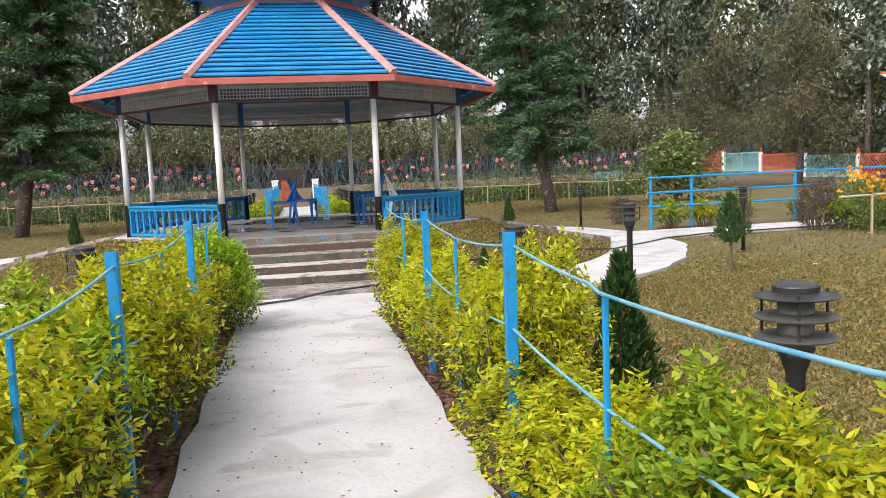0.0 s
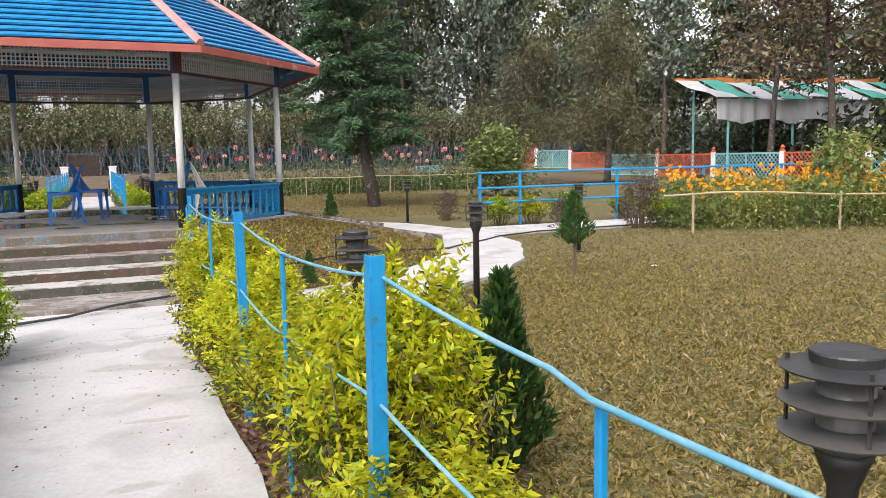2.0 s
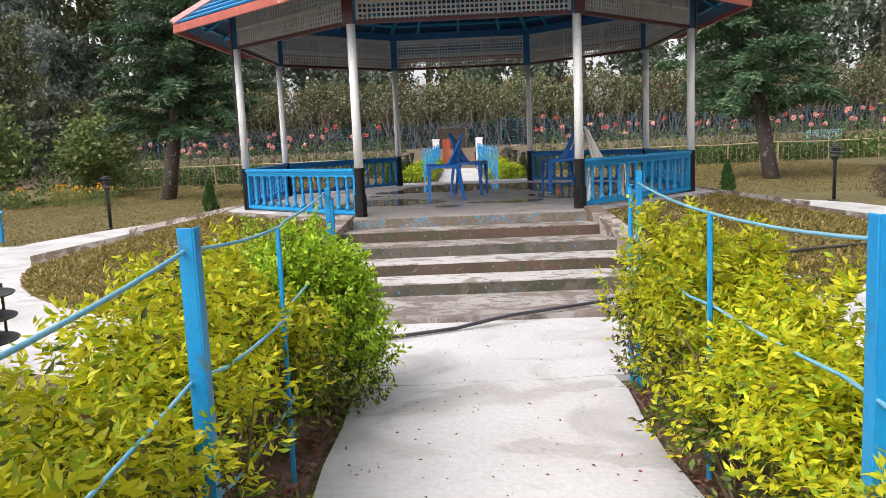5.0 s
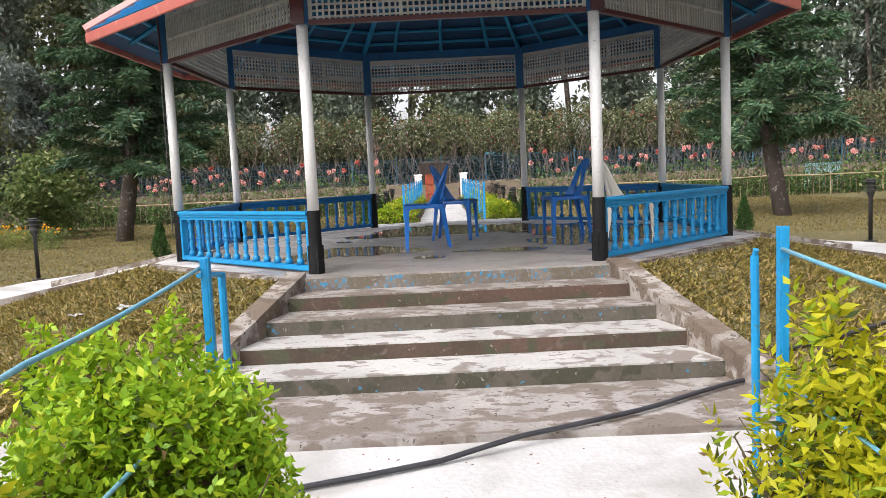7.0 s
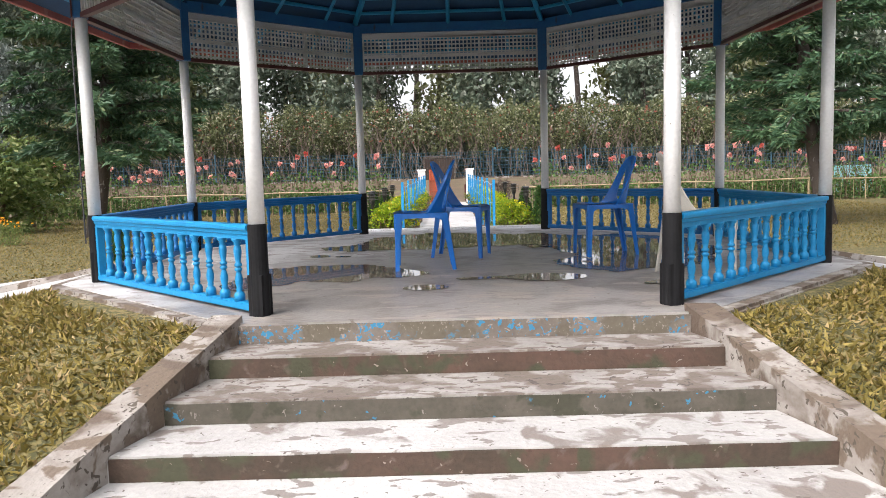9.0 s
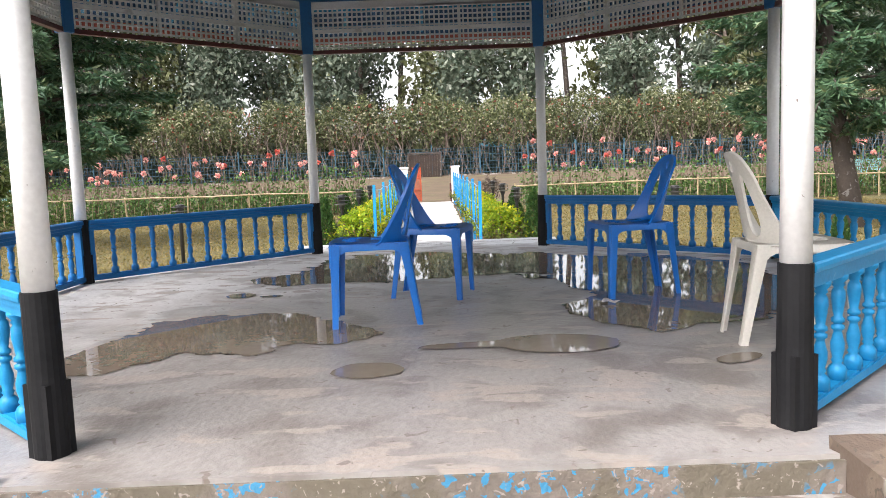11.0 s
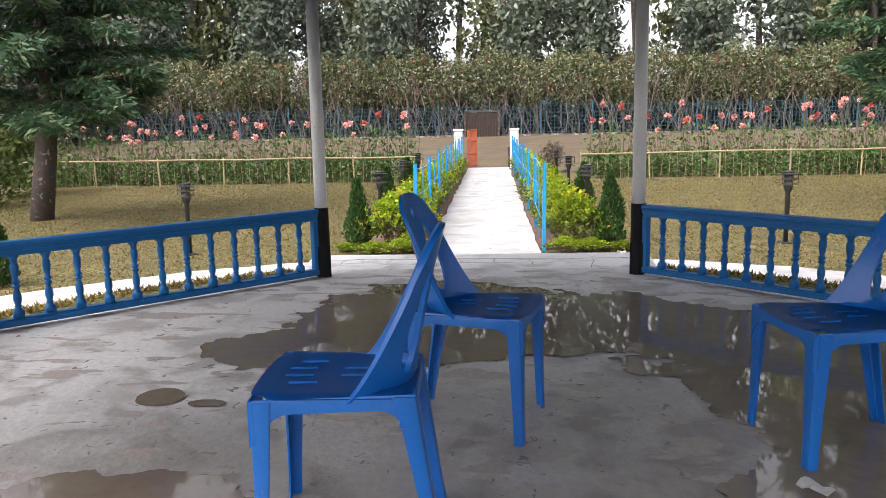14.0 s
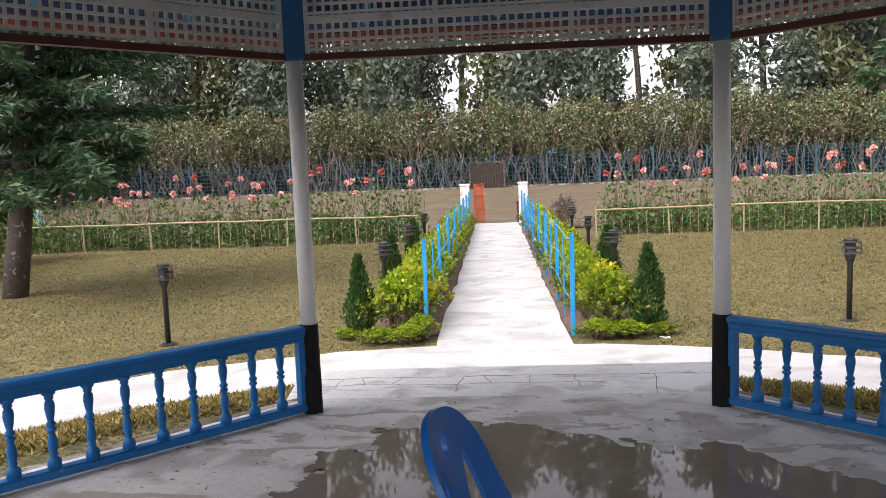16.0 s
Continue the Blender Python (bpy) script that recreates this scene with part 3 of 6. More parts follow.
def puddle_mesh(lobes, seed, z, cell=0.022):
    """A thin sheet of water: lobes (x, y, rx, ry, turn) flow together, with a ragged shore."""
    def depth(x, y):
        total = 0.0
        for cx, cy, rx, ry, turn in lobes:
            c, s = math.cos(radians(turn)), math.sin(radians(turn))
            u, v = c * (x - cx) + s * (y - cy), -s * (x - cx) + c * (y - cy)
            total += math.exp(-5.0 * (math.hypot(u / rx, v / ry) - 1))
        p = Vector((x, y, seed))
        size = min(1.0, min(min(l[2], l[3]) for l in lobes) / 0.2)
        return math.log(total + 1e-9) / 5.0 + size * (0.26 * noise.noise(p * 1.9) + 0.22 * noise.noise(p * 4.6) + 0.13 * noise.noise(p * 11.0)) + 0.05 * noise.noise(p * 34.0)
    x0, x1 = min(l[0] - 1.6 * max(l[2], l[3]) for l in lobes), max(l[0] + 1.6 * max(l[2], l[3]) for l in lobes)
    y0, y1 = min(l[1] - 1.6 * max(l[2], l[3]) for l in lobes), max(l[1] + 1.6 * max(l[2], l[3]) for l in lobes)
    nx, ny = int((x1 - x0) / cell) + 1, int((y1 - y0) / cell) + 1
    level = {(i, j): depth(x0 + i * cell, y0 + j * cell) for i in range(nx + 1) for j in range(ny + 1)}
    bm = bmesh.new()
    verts = {}

    def vert(i, j):
        if (i, j) not in verts:
            x, y = x0 + i * cell, y0 + j * cell
            f = level[i, j]
            gx = (level.get((i + 1, j), f) - level.get((i - 1, j), f)) / (2 * cell)
            gy = (level.get((i, j + 1), f) - level.get((i, j - 1), f)) / (2 * cell)
            g = math.hypot(gx, gy)
            if g > 0.05 and abs(f) / g < 1.3 * cell and (f < 0 or any(level.get((i + a, j + b), -1) < 0 for a, b in ((1, 0), (-1, 0), (0, 1), (0, -1)))):
                step = -f / (g * g)
                x, y = x + gx * step, y + gy * step
            verts[i, j] = bm.verts.new((x, y, z))
        return verts[i, j]
    for i in range(nx):
        for j in range(ny):
            if level[i, j] + level[i + 1, j] + level[i, j + 1] + level[i + 1, j + 1] > 0:
                mid = Vector((x0 + i * cell, y0 + j * cell))
                if max(abs(mid.x), abs(mid.y), (abs(mid.x) + abs(mid.y)) / 1.41421) < 2.86:
                    bm.faces.new((vert(i, j), vert(i + 1, j), vert(i + 1, j + 1), vert(i, j + 1)))
    return bm


def build_puddles():
    pools = (
        [(-1.02, -1.02, 0.52, 0.52, 0), (-0.50, -1.18, 0.30, 0.22, 10), (-1.42, -1.45, 0.26, 0.40, -15)],
        [(-0.10, 1.50, 1.02, 0.90, 0), (-0.98, 0.92, 0.36, 0.32, 20), (1.72, 0.35, 0.78, 1.30, 0), (1.28, -0.85, 0.46, 0.48, -25), (1.10, 1.35, 0.62, 0.55, 0)],
        [(-0.23, -1.93, 0.14, 0.12, 0)],
        [(0.62, -1.56, 0.28, 0.18, -6), (0.20, -1.54, 0.22, 0.06, 4)],
        [(-1.27, 0.18, 0.10, 0.11, 30), (-1.05, 0.11, 0.08, 0.04, 0)],
        [(1.32, -1.95, 0.12, 0.06, 30)],
    )
    for i, lobes in enumerate(pools):
        tagged(part("puddle", puddle_mesh(lobes, 3.1 * i + 1.0, 0.004 + 0.0006 * i), M_WATER, None), "shallow rain puddle lying on the grey deck", "puddle", "puddles on the deck")


build_ground()
build_banks()
build_paths()
build_deck()
build_steps()
build_puddles()


# ---- pavilion ----
COL_R = 3.0
BEAM_Z, LATT_Z = 1.97, 2.47


def build_column(k, front):
    a = OCT[k]
    x, y = SHIFT + COL_R * math.cos(a), COL_R * math.sin(a)
    col = thing("column", pose(x, y, 0, 0, 0, math.degrees(a)), "white round steel column with a black painted foot", "column", "pavilion columns")
    bm = bmesh.new()
    lathe(bm, [(0.047, 0.50), (0.046, 1.2), (0.045, 1.975)], 20)
    part("shaft", bm, M_WHITE, col, "speckled white shaft", True)
    bm = bmesh.new()
    lathe(bm, [(0.055, 0.0), (0.055, 0.235), (0.054, 0.245), (0.0535, 0.25), (0.0525, 0.51), (0.047, 0.512)], 20)
    for _ in range(1):
        box(bm, (0, 0, 0.115), (0.094, 0.094, 0.23))
    part("foot", bm, M_BLACK, col, "chipped black foot")
    bm = bmesh.new()
    box(bm, (0, 0, (BEAM_Z + 2.56) / 2), (0.105, 0.115, 2.56 - BEAM_Z))
    bmesh.ops.bevel(bm, geom=bm.edges[:], offset=0.008, segments=1, affect="EDGES")
    part("post_head", bm, M_DEEP, col, "deep blue timber head")
    bm = bmesh.new()
    box(bm, (0.058, 0, (BEAM_Z + 2.50) / 2), (0.012, 0.122, 2.5 - BEAM_Z))
    part("cover_board", bm, M_MAROON, col, "dark maroon cover board")
    if k == 4:
        bm = bmesh.new()
        tube(bm, [(0.075, 0.03, 0.3), (0.074, 0.035, 1.0), (0.07, 0.03, 1.8), (0.06, 0.02, 1.95)], 0.006, 5)
        part("cable", bm, M_HOSE, col, "thin dark cable tied to the shaft")


def baluster_mesh(paint):
    bm = bmesh.new()
    prof = [(0.031, 0.06), (0.032, 0.095), (0.026, 0.108), (0.015, 0.118), (0.021, 0.128), (0.016, 0.136), (0.023, 0.165), (0.023, 0.19), (0.014, 0.225), (0.014, 0.232), (0.022, 0.238), (0.022, 0.25), (0.014, 0.254), (0.014, 0.258), (0.022, 0.262), (0.022, 0.274), (0.014, 0.282), (0.019, 0.31), (0.024, 0.345), (0.022, 0.37), (0.015, 0.382), (0.022, 0.39), (0.018, 0.398), (0.031, 0.412), (0.031, 0.425)]
    lathe(bm, prof, 10)
    me = bpy.data.meshes.new("baluster")
    bm.to_mesh(me)
    bm.free()
    me.materials.append(paint)
    me.polygons.foreach_set("use_smooth", [True] * len(me.polygons))
    return me


def build_rail(k, me, paint):
    p, q = Vector((*octagon(COL_R)[k], 0)), Vector((*octagon(COL_R)[(k + 1) % 8], 0))
    d = q - p
    mid = (p + q) / 2
    rail = thing("balustrade", pose(mid.x, mid.y, 0, 0, 0, math.degrees(math.atan2(d.y, d.x))), "low blue balustrade with turned balusters between columns", "balustrade", "pavilion balustrades")
    ln = d.length - 0.10
    bm = bmesh.new()
    prof = [(0.022, 0.422), (0.022, 0.448), (0.031, 0.452), (0.031, 0.470), (0.043, 0.476), (0.045, 0.488), (0.043, 0.500), (0.035, 0.506)]
    prof = prof + [(-y, z) for y, z in prof[::-1]]
    ends = [[bm.verts.new((s * ln / 2, y, z)) for y, z in prof] for s in (-1, 1)]
    for i in range(len(prof)):
        j = (i + 1) % len(prof)
        bm.faces.new((ends[0][i], ends[0][j], ends[1][j], ends[1][i]))
    bm.faces.new(ends[0][::-1]), bm.faces.new(ends[1])
    bmesh.ops.recalc_face_normals(bm, faces=bm.faces[:])
    part("top_rail", bm, paint, rail, "moulded blue top rail")
    bm = bmesh.new()
    box(bm, (0, 0, 0.040), (ln, 0.065, 0.045))
    bmesh.ops.bevel(bm, geom=bm.edges[:], offset=0.008, segments=2, affect="EDGES")
    part("bottom_rail", bm, paint, rail)
    for s in (-1, 1):
        bm = bmesh.new()
        box(bm, (s * (ln / 2 - 0.018), 0, 0.24), (0.036, 0.05, 0.37))
        part("end_post", bm, paint, rail)
    n, gap = (13, 0.156) if k == 0 else (12, 0.1685)
    for i in range(n):
        b = link_part("baluster", me, rail)
        b.location = ((i - (n - 1) / 2) * gap + (-0.024 if k == 2 else 0.008 if k == 0 else 0.0), 0, 0)


def build_frieze(k):
    """White lattice between two columns, with frame and rails."""
    p, q = Vector((*octagon(COL_R)[k], 0)), Vector((*octagon(COL_R)[(k + 1) % 8], 0))
    d = q - p
    mid = (p + q) / 2
    fr = thing("lattice_frieze", pose(mid.x, mid.y, 0, 0, 0, math.degrees(math.atan2(d.y, d.x))), "grey-white timber lattice frieze hung between column heads", "lattice", "pavilion friezes")
    ln = d.length - 0.115
    bm = bmesh.new()
    box(bm, (0, 0, BEAM_Z + 0.018), (ln, 0.05, 0.036))
    part("bottom_rail", bm, M_MAROON, fr, "dark maroon bottom rail")
    bm = bmesh.new()
    box(bm, (0, 0, 2.53), (ln, 0.06, 0.11))
    part("header", bm, M_DEEP, fr, "deep blue header")
    bm = bmesh.new()
    box(bm, (0, 0, 2.435), (ln, 0.03, 0.07))
    part("upper_board", bm, M_LATTICE, fr)
    bm = bmesh.new()
    for i in range(4):
        box(bm, (-ln / 2 + ln * i / 3 + (0.014 if i == 0 else -0.014 if i == 3 else 0), 0, (BEAM_Z + 2.40) / 2 + 0.02), (0.026, 0.034, 2.40 - BEAM_Z - 0.04))
    box(bm, (0, 0, 2.195), (ln, 0.032, 0.026))
    part("frame", bm, M_LATTICE, fr)
    bm = bmesh.new()
    n = 46
    for i in range(n):
        box(bm, (-ln / 2 + ln * (i + 0.5) / n, -0.007, (BEAM_Z + 2.40) / 2 + 0.02), (0.015, 0.016, 2.40 - BEAM_Z - 0.04))
    for j in range(9):
        box(bm, (0, 0.008, BEAM_Z + 0.06 + 0.385 * j / 8), (ln, 0.014, 0.015))
    tagged(part("lattice", bm, M_LATTICE, fr), kind="stuff")


EAVE_R, EAVE_Z, TOP_R, TOP_Z = 3.68, 2.24, 1.25, 3.74


def build_roof():
    roof = thing("pavilion_roof", pose(0, 0, 0), "octagonal blue slatted roof with coral fascia and pink hips", "roof")
    rows = 18
    slope = Vector((EAVE_R - TOP_R, 0, TOP_Z - EAVE_Z))
    apo = math.cos(math.pi / 8)
    for k in range(8):
        turn = pose(0, 0, 0, 0, 0, 45 * k + 45)
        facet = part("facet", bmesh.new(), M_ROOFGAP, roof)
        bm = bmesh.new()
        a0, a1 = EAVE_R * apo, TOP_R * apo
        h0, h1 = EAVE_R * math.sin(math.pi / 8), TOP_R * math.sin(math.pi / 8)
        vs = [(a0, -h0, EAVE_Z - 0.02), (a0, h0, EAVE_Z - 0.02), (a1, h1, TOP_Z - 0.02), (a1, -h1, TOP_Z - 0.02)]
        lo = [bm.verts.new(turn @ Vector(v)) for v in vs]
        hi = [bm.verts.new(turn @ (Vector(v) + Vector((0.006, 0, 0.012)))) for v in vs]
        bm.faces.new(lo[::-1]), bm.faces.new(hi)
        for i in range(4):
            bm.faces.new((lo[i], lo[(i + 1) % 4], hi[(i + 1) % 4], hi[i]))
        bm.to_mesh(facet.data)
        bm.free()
        for i in range(rows):
            f = (i + 0.5) / rows
            aa, hh, zz = a0 + (a1 - a0) * f, h0 + (h1 - h0) * f, EAVE_Z + (TOP_Z - EAVE_Z) * f
            bm = bmesh.new()
            tilt = math.degrees(math.atan2(TOP_Z - EAVE_Z, a0 - a1)) - 9
            box(bm, (0, 0, 0), (0.128, 2 * hh, 0.026), turn @ pose(aa, 0, zz + 0.022, 0, tilt, 0))
            bmesh.ops.bevel(bm, geom=bm.edges[:], offset=0.011, segments=2, affect="EDGES")
            part("slat", bm, M_ROOF, facet)
        # battens below
        for i in range(11):
            f = (i + 0.8) / 11.5
            aa, hh, zz = a0 + (a1 - a0) * f, h0 + (h1 - h0) * f, EAVE_Z + (TOP_Z - EAVE_Z) * f
            bm = bmesh.new()
            tube(bm, [turn @ Vector((aa - 0.02, -hh, zz - 0.045)), turn @ Vector((aa - 0.02, hh, zz - 0.045))], 0.022, 5)
            part("batten", bm, M_UNDER, facet, "dark teal batten")
        for o in (-0.45, 0.0, 0.45):
            bm = bmesh.new()
            f1 = 0.98 if o == 0 else 0.55
            tube(bm, [turn @ Vector((a0 - 0.16, o * h0 * 1.25 if o else 0, EAVE_Z + 0.005)), turn @ Vector((a0 + (a1 - a0) * f1, o * h0 * 0.9 * (1 if o else 0), EAVE_Z - 0.085 + (TOP_Z - EAVE_Z) * f1))], 0.024, 4)
            part("rafter", bm, M_UNDER, facet, "teal rafter")
        bm = bmesh.new()
        box(bm, (a0 + 0.012, 0, EAVE_Z - 0.035), (0.028, 2 * h0 + 0.02, 0.095), turn)
        bmesh.ops.bevel(bm, geom=bm.edges[:], offset=0.006, segments=1, affect="EDGES")
        part("fascia", bm, M_FASCIA, roof, "coral red fascia board")
        an = OCT[k]
        lo_p = Vector((EAVE_R * 1.005 * math.cos(an), EAVE_R * 1.005 * math.sin(an), EAVE_Z + 0.045))
        hi_p = Vector((TOP_R * math.cos(an), TOP_R * math.sin(an), TOP_Z + 0.05))
        bm = bmesh.new()
        tube(bm, [lo_p, (lo_p + hi_p) / 2, hi_p], 0.062, 6)
        for v in bm.verts:
            v.co.z -= 0.012
        part("hip_cap", bm, M_HIP, roof, "faded pink hip cap")
        bm = bmesh.new()
        tube(bm, [lo_p.lerp(hi_p, 0.07) - Vector((0, 0, 0.13)), hi_p - Vector((0, 0, 0.16))], 0.035, 5)
        part("hip_rafter", bm, M_UNDER, roof, "teal hip rafter")
    # cupola
    bm = bmesh.new()
    prism(bm, octagon(1.2), TOP_Z - 0.05, TOP_Z + 0.75)
    part("cupola_wall", bm, M_UNDER, roof, "teal cupola wall")
    bm = bmesh.new()
    prism(bm, octagon(1.30), TOP_Z - 0.02, TOP_Z + 0.07)
    part("cupola_sill", bm, M_FASCIA, roof, "coral red cupola sill")
    bm = bmesh.new()
    lo, hi = octagon(2.0), octagon(0.12)
    a = [bm.verts.new((x, y, TOP_Z + 0.45)) for x, y in lo]
    b = [bm.verts.new((x, y, TOP_Z + 1.75)) for x, y in hi]
    c = [bm.verts.new((x, y, TOP_Z + 0.40)) for x, y in lo]
    for i in range(8):
        bm.faces.new((a[i], a[(i + 1) % 8], b[(i + 1) % 8], b[i]))
        bm.faces.new((c[i], c[(i + 1) % 8], a[(i + 1) % 8], a[i]))
    bm.faces.new(b), bm.faces.new(c[::-1])
    part("cupola_roof", bm, M_ROOF, roof, "small blue upper roof")
    for k in range(8):
        x, y = 1.78 * math.cos(OCT[k]), 1.78 * math.sin(OCT[k])
        bm = bmesh.new()
        for j in range(5):
            lathe(bm, [(0.10 - 0.012 * j, 0), (0.12 - 0.012 * j, 0.012), (0.10 - 0.012 * j, 0.024)], 12, pose(x, y, TOP_Z + 0.36 - 0.055 * j))
        lathe(bm, [(0.05, -0.24), (0.05, 0.05)], 10, pose(x, y, TOP_Z + 0.36))
        part("corner_drop", bm, M_LAMP, roof, "dark turned corner drop")


def build_pavilion():
    light, deep = baluster_mesh(M_RAIL), baluster_mesh(M_RAIL_SHADED)
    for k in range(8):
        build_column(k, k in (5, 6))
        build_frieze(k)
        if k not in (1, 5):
            # rear rails take the darkened copy of the paint as their shade
            build_rail(k, deep if k in (0, 1, 2, 3) else light, M_RAIL_SHADED if k in (0, 1, 2, 3) else M_RAIL)
    build_roof()


build_pavilion()


# ---- plastic chairs ----
def sharpen(bm, limit=40):
    """Keeps edges steeper than the limit crisp under smooth shading."""
    bm.normal_update()
    for e in bm.edges:
        e.smooth = len(e.link_faces) == 2 and e.calc_face_angle(0) < radians(limit)


def chair_leg(bm, foot, top, sx, sy, w0, w1):
    """A moulded leg: an angle section, open to the inside, tapering to the foot."""
    rows = []
    n = 7
    for k in range(n + 1):
        f = k / n
        c = Vector(foot).lerp(Vector(top), f)
        w = w0 + (w1 - w0) * f ** 1.6
        prof = [(0.0, 0.2), (0.0, 0.75), (0.08, 0.94), (0.25, 1.0), (0.8, 1.0), (1.0, 0.93), (1.0, 0.80), (0.3, 0.80), (0.2, 0.70), (0.2, 0.2)]
        rows.append([bm.verts.new((c.x + sx * (0.5 - u) * w, c.y + sy * (v - 0.5) * w * 0.9, c.z)) for u, v in prof])
    for a, b in zip(rows, rows[1:]):
        for i in range(len(a)):
            j = (i + 1) % len(a)
            bm.faces.new((a[i], a[j], b[j], b[i]))
    bm.faces.new(rows[0][::-1]), bm.faces.new(rows[-1])
    bmesh.ops.recalc_face_normals(bm, faces=bm.faces[:])


def build_chair(m, material, label):
    """An armless stacking chair that faces -y."""
    chair = thing("plastic_chair", m, label, "chair", "chairs on the deck")
    bm = bmesh.new()
    n = 20
    grid = []
    for j in range(n + 1):
        row = []
        for i in range(n + 1):
            u, v = 2 * i / n - 1, j / n
            # rounded corners in plan
            corner = 0.030 * max(0.0, abs(u) - 0.75) / 0.25 * max(0.0, abs(2 * v - 1) - 0.75) / 0.25
            x = u * (0.216 - 0.034 * v - corner)
            y = -0.212 + 0.412 * v - (0.018 * (1 - u * u) if j == 0 else 0.0) + (corner if v < 0.5 else -corner)
            rim = max(0.0, (max(abs(u), abs(2 * v - 1)) - 0.82) / 0.18)
            z = 0.462 - 0.013 * (1 - u * u) * math.sin(math.pi * min(1, v * 0.9 + 0.1)) - 0.012 * v - 0.010 * rim * rim
            row.append(bm.verts.new((x, y, z)))
        grid.append(row)
    for j in range(n):
        for i in range(n):
            bm.faces.new((grid[j][i], grid[j][i + 1], grid[j + 1][i + 1], grid[j + 1][i]))
    bmesh.ops.solidify(bm, geom=bm.faces[:], thickness=0.005)
    sharpen(bm)
    part("seat", bm, material, chair, "", True)
    for x, y in ((-0.09, -0.10), (-0.03, -0.12), (0.03, -0.12), (0.09, -0.10), (-0.03, 0.03), (0.03, 0.03)):
        bm = bmesh.new()
        box(bm, (x, y, 0.4545 if y > 0 else 0.4555), (0.005, 0.075, 0.006))
        bmesh.ops.bevel(bm, geom=bm.edges[:], offset=0.0015, segments=1, affect="EDGES")
        part("rib", bm, material, chair)
    # aprons that arch down into the legs
    for p, q in (((-0.206, -0.214), (0.206, -0.214)), ((0.211, -0.205), (0.176, 0.195)), ((0.176, 0.199), (-0.176, 0.199)), ((-0.176, 0.195), (-0.211, -0.205))):
        a, b = Vector((*p, 0)), Vector((*q, 0))
        d = (b - a).normalized()
        out = Vector((d.y, -d.x, 0))
        bm = bmesh.new()
        rows = []
        for k in range(17):
            f = k / 16
            u = abs(2 * f - 1)
            low = 0.412 - 0.085 * max(0.0, (u - 0.55) / 0.45) ** 2.2
            c = a.lerp(b, f)
            rows.append([bm.verts.new(c + out * o + Vector((0, 0, z))) for o, z in ((0.0, 0.450), (0.003, 0.44), (0.003, low), (-0.004, low), (-0.004, 0.450))])
        for r0, r1 in zip(rows, rows[1:]):
            for i in range(5):
                j = (i + 1) % 5
                bm.faces.new((r0[i], r0[j], r1[j], r1[i]))
        bm.faces.new(rows[0][::-1]), bm.faces.new(rows[-1])
        bmesh.ops.recalc_face_normals(bm, faces=bm.faces[:])
        sharpen(bm)
        part("apron", bm, material, chair, "", True)
    for sx in (-1, 1):
        for top, foot, sy in (((0.176 * sx, -0.180, 0.445), (0.190 * sx, -0.198, 0.0), -1), ((0.150 * sx, 0.168, 0.445), (0.140 * sx, 0.243, 0.0), 1)):
            bm = bmesh.new()
            chair_leg(bm, foot, top, sx, sy, 0.046, 0.078)
            sharpen(bm)
            part("leg", bm, material, chair, "", True)
    # backrest: a wrapped plate with two long slots and an oval grip hole
    bm = bmesh.new()
    outline = []
    for k in range(61):
        f = k / 60
        if f < 0.25:
            g = f / 0.25
            outline.append((-0.200 + 0.048 * g ** 0.7, 0.26 * g))
        elif f > 0.75:
            g = (1 - f) / 0.25
            outline.append((0.200 - 0.048 * g ** 0.7, 0.26 * g))
        else:
            aa = math.pi * (1 - (f - 0.25) / 0.5)
            outline.append((0.152 * math.copysign(abs(math.cos(aa)) ** 0.8, math.cos(aa)), 0.26 + 0.165 * math.sin(aa) ** 0.8))
    holes = []
    for sx in (-1, 1):
        pts = []
        for k in range(28):
            a = 2 * math.pi * k / 28
            g = (1 - math.cos(a)) / 2
            mid = 0.086 - 0.012 * g
            pts.append((sx * (mid + (0.038 - 0.020 * g) * math.sin(a)), 0.040 + 0.285 * g))
        holes.append(pts)
    holes.append([(0.017 * math.cos(2 * math.pi * k / 18), 0.358 + 0.026 * math.sin(2 * math.pi * k / 18)) for k in range(18)])

    def place(x, z):
        return Vector((x, 0.192 + 0.12 * z + 0.20 * z * z - (0.045 + 0.10 * max(0.0, 1 - z / 0.36)) * (x / 0.19) ** 2, 0.435 + 0.99 * z))
    edges = []
    for loop in [outline] + holes:
        vs = [bm.verts.new((x, z, 0)) for x, z in loop]
        for i in range(len(vs)):
            edges.append(bm.edges.new((vs[i], vs[(i + 1) % len(vs)])))
    bmesh.ops.triangle_fill(bm, edges=edges, use_beauty=True)
    bmesh.ops.subdivide_edges(bm, edges=[e for e in bm.edges if e.calc_length() > 0.03], cuts=2)
    bmesh.ops.triangulate(bm, faces=bm.faces[:])
    for v in bm.verts:
        v.co = place(v.co.x, v.co.y)
    bmesh.ops.recalc_face_normals(bm, faces=bm.faces[:])
    bmesh.ops.solidify(bm, geom=bm.faces[:], thickness=0.014)
    sharpen(bm, 35)
    part("backrest", bm, material, chair, "", True)
    return chair


build_chair(pose(-0.277, -0.846, 0, 0, 0, -88), M_CHAIR, "blue plastic stacking chair standing in a puddle edge")
build_chair(pose(0.063, -0.036, 0, 0, 0, 76), M_CHAIR, "scuffed blue plastic stacking chair on the wet deck")
build_chair(pose(1.296, -0.24, 0, 0, 0, -82), M_CHAIR, "blue plastic stacking chair standing in shallow water")
build_chair(pose(1.68, -1.594, 0, 0, 0, 86), M_CREAM, "dull white plastic stacking chair beside a column")


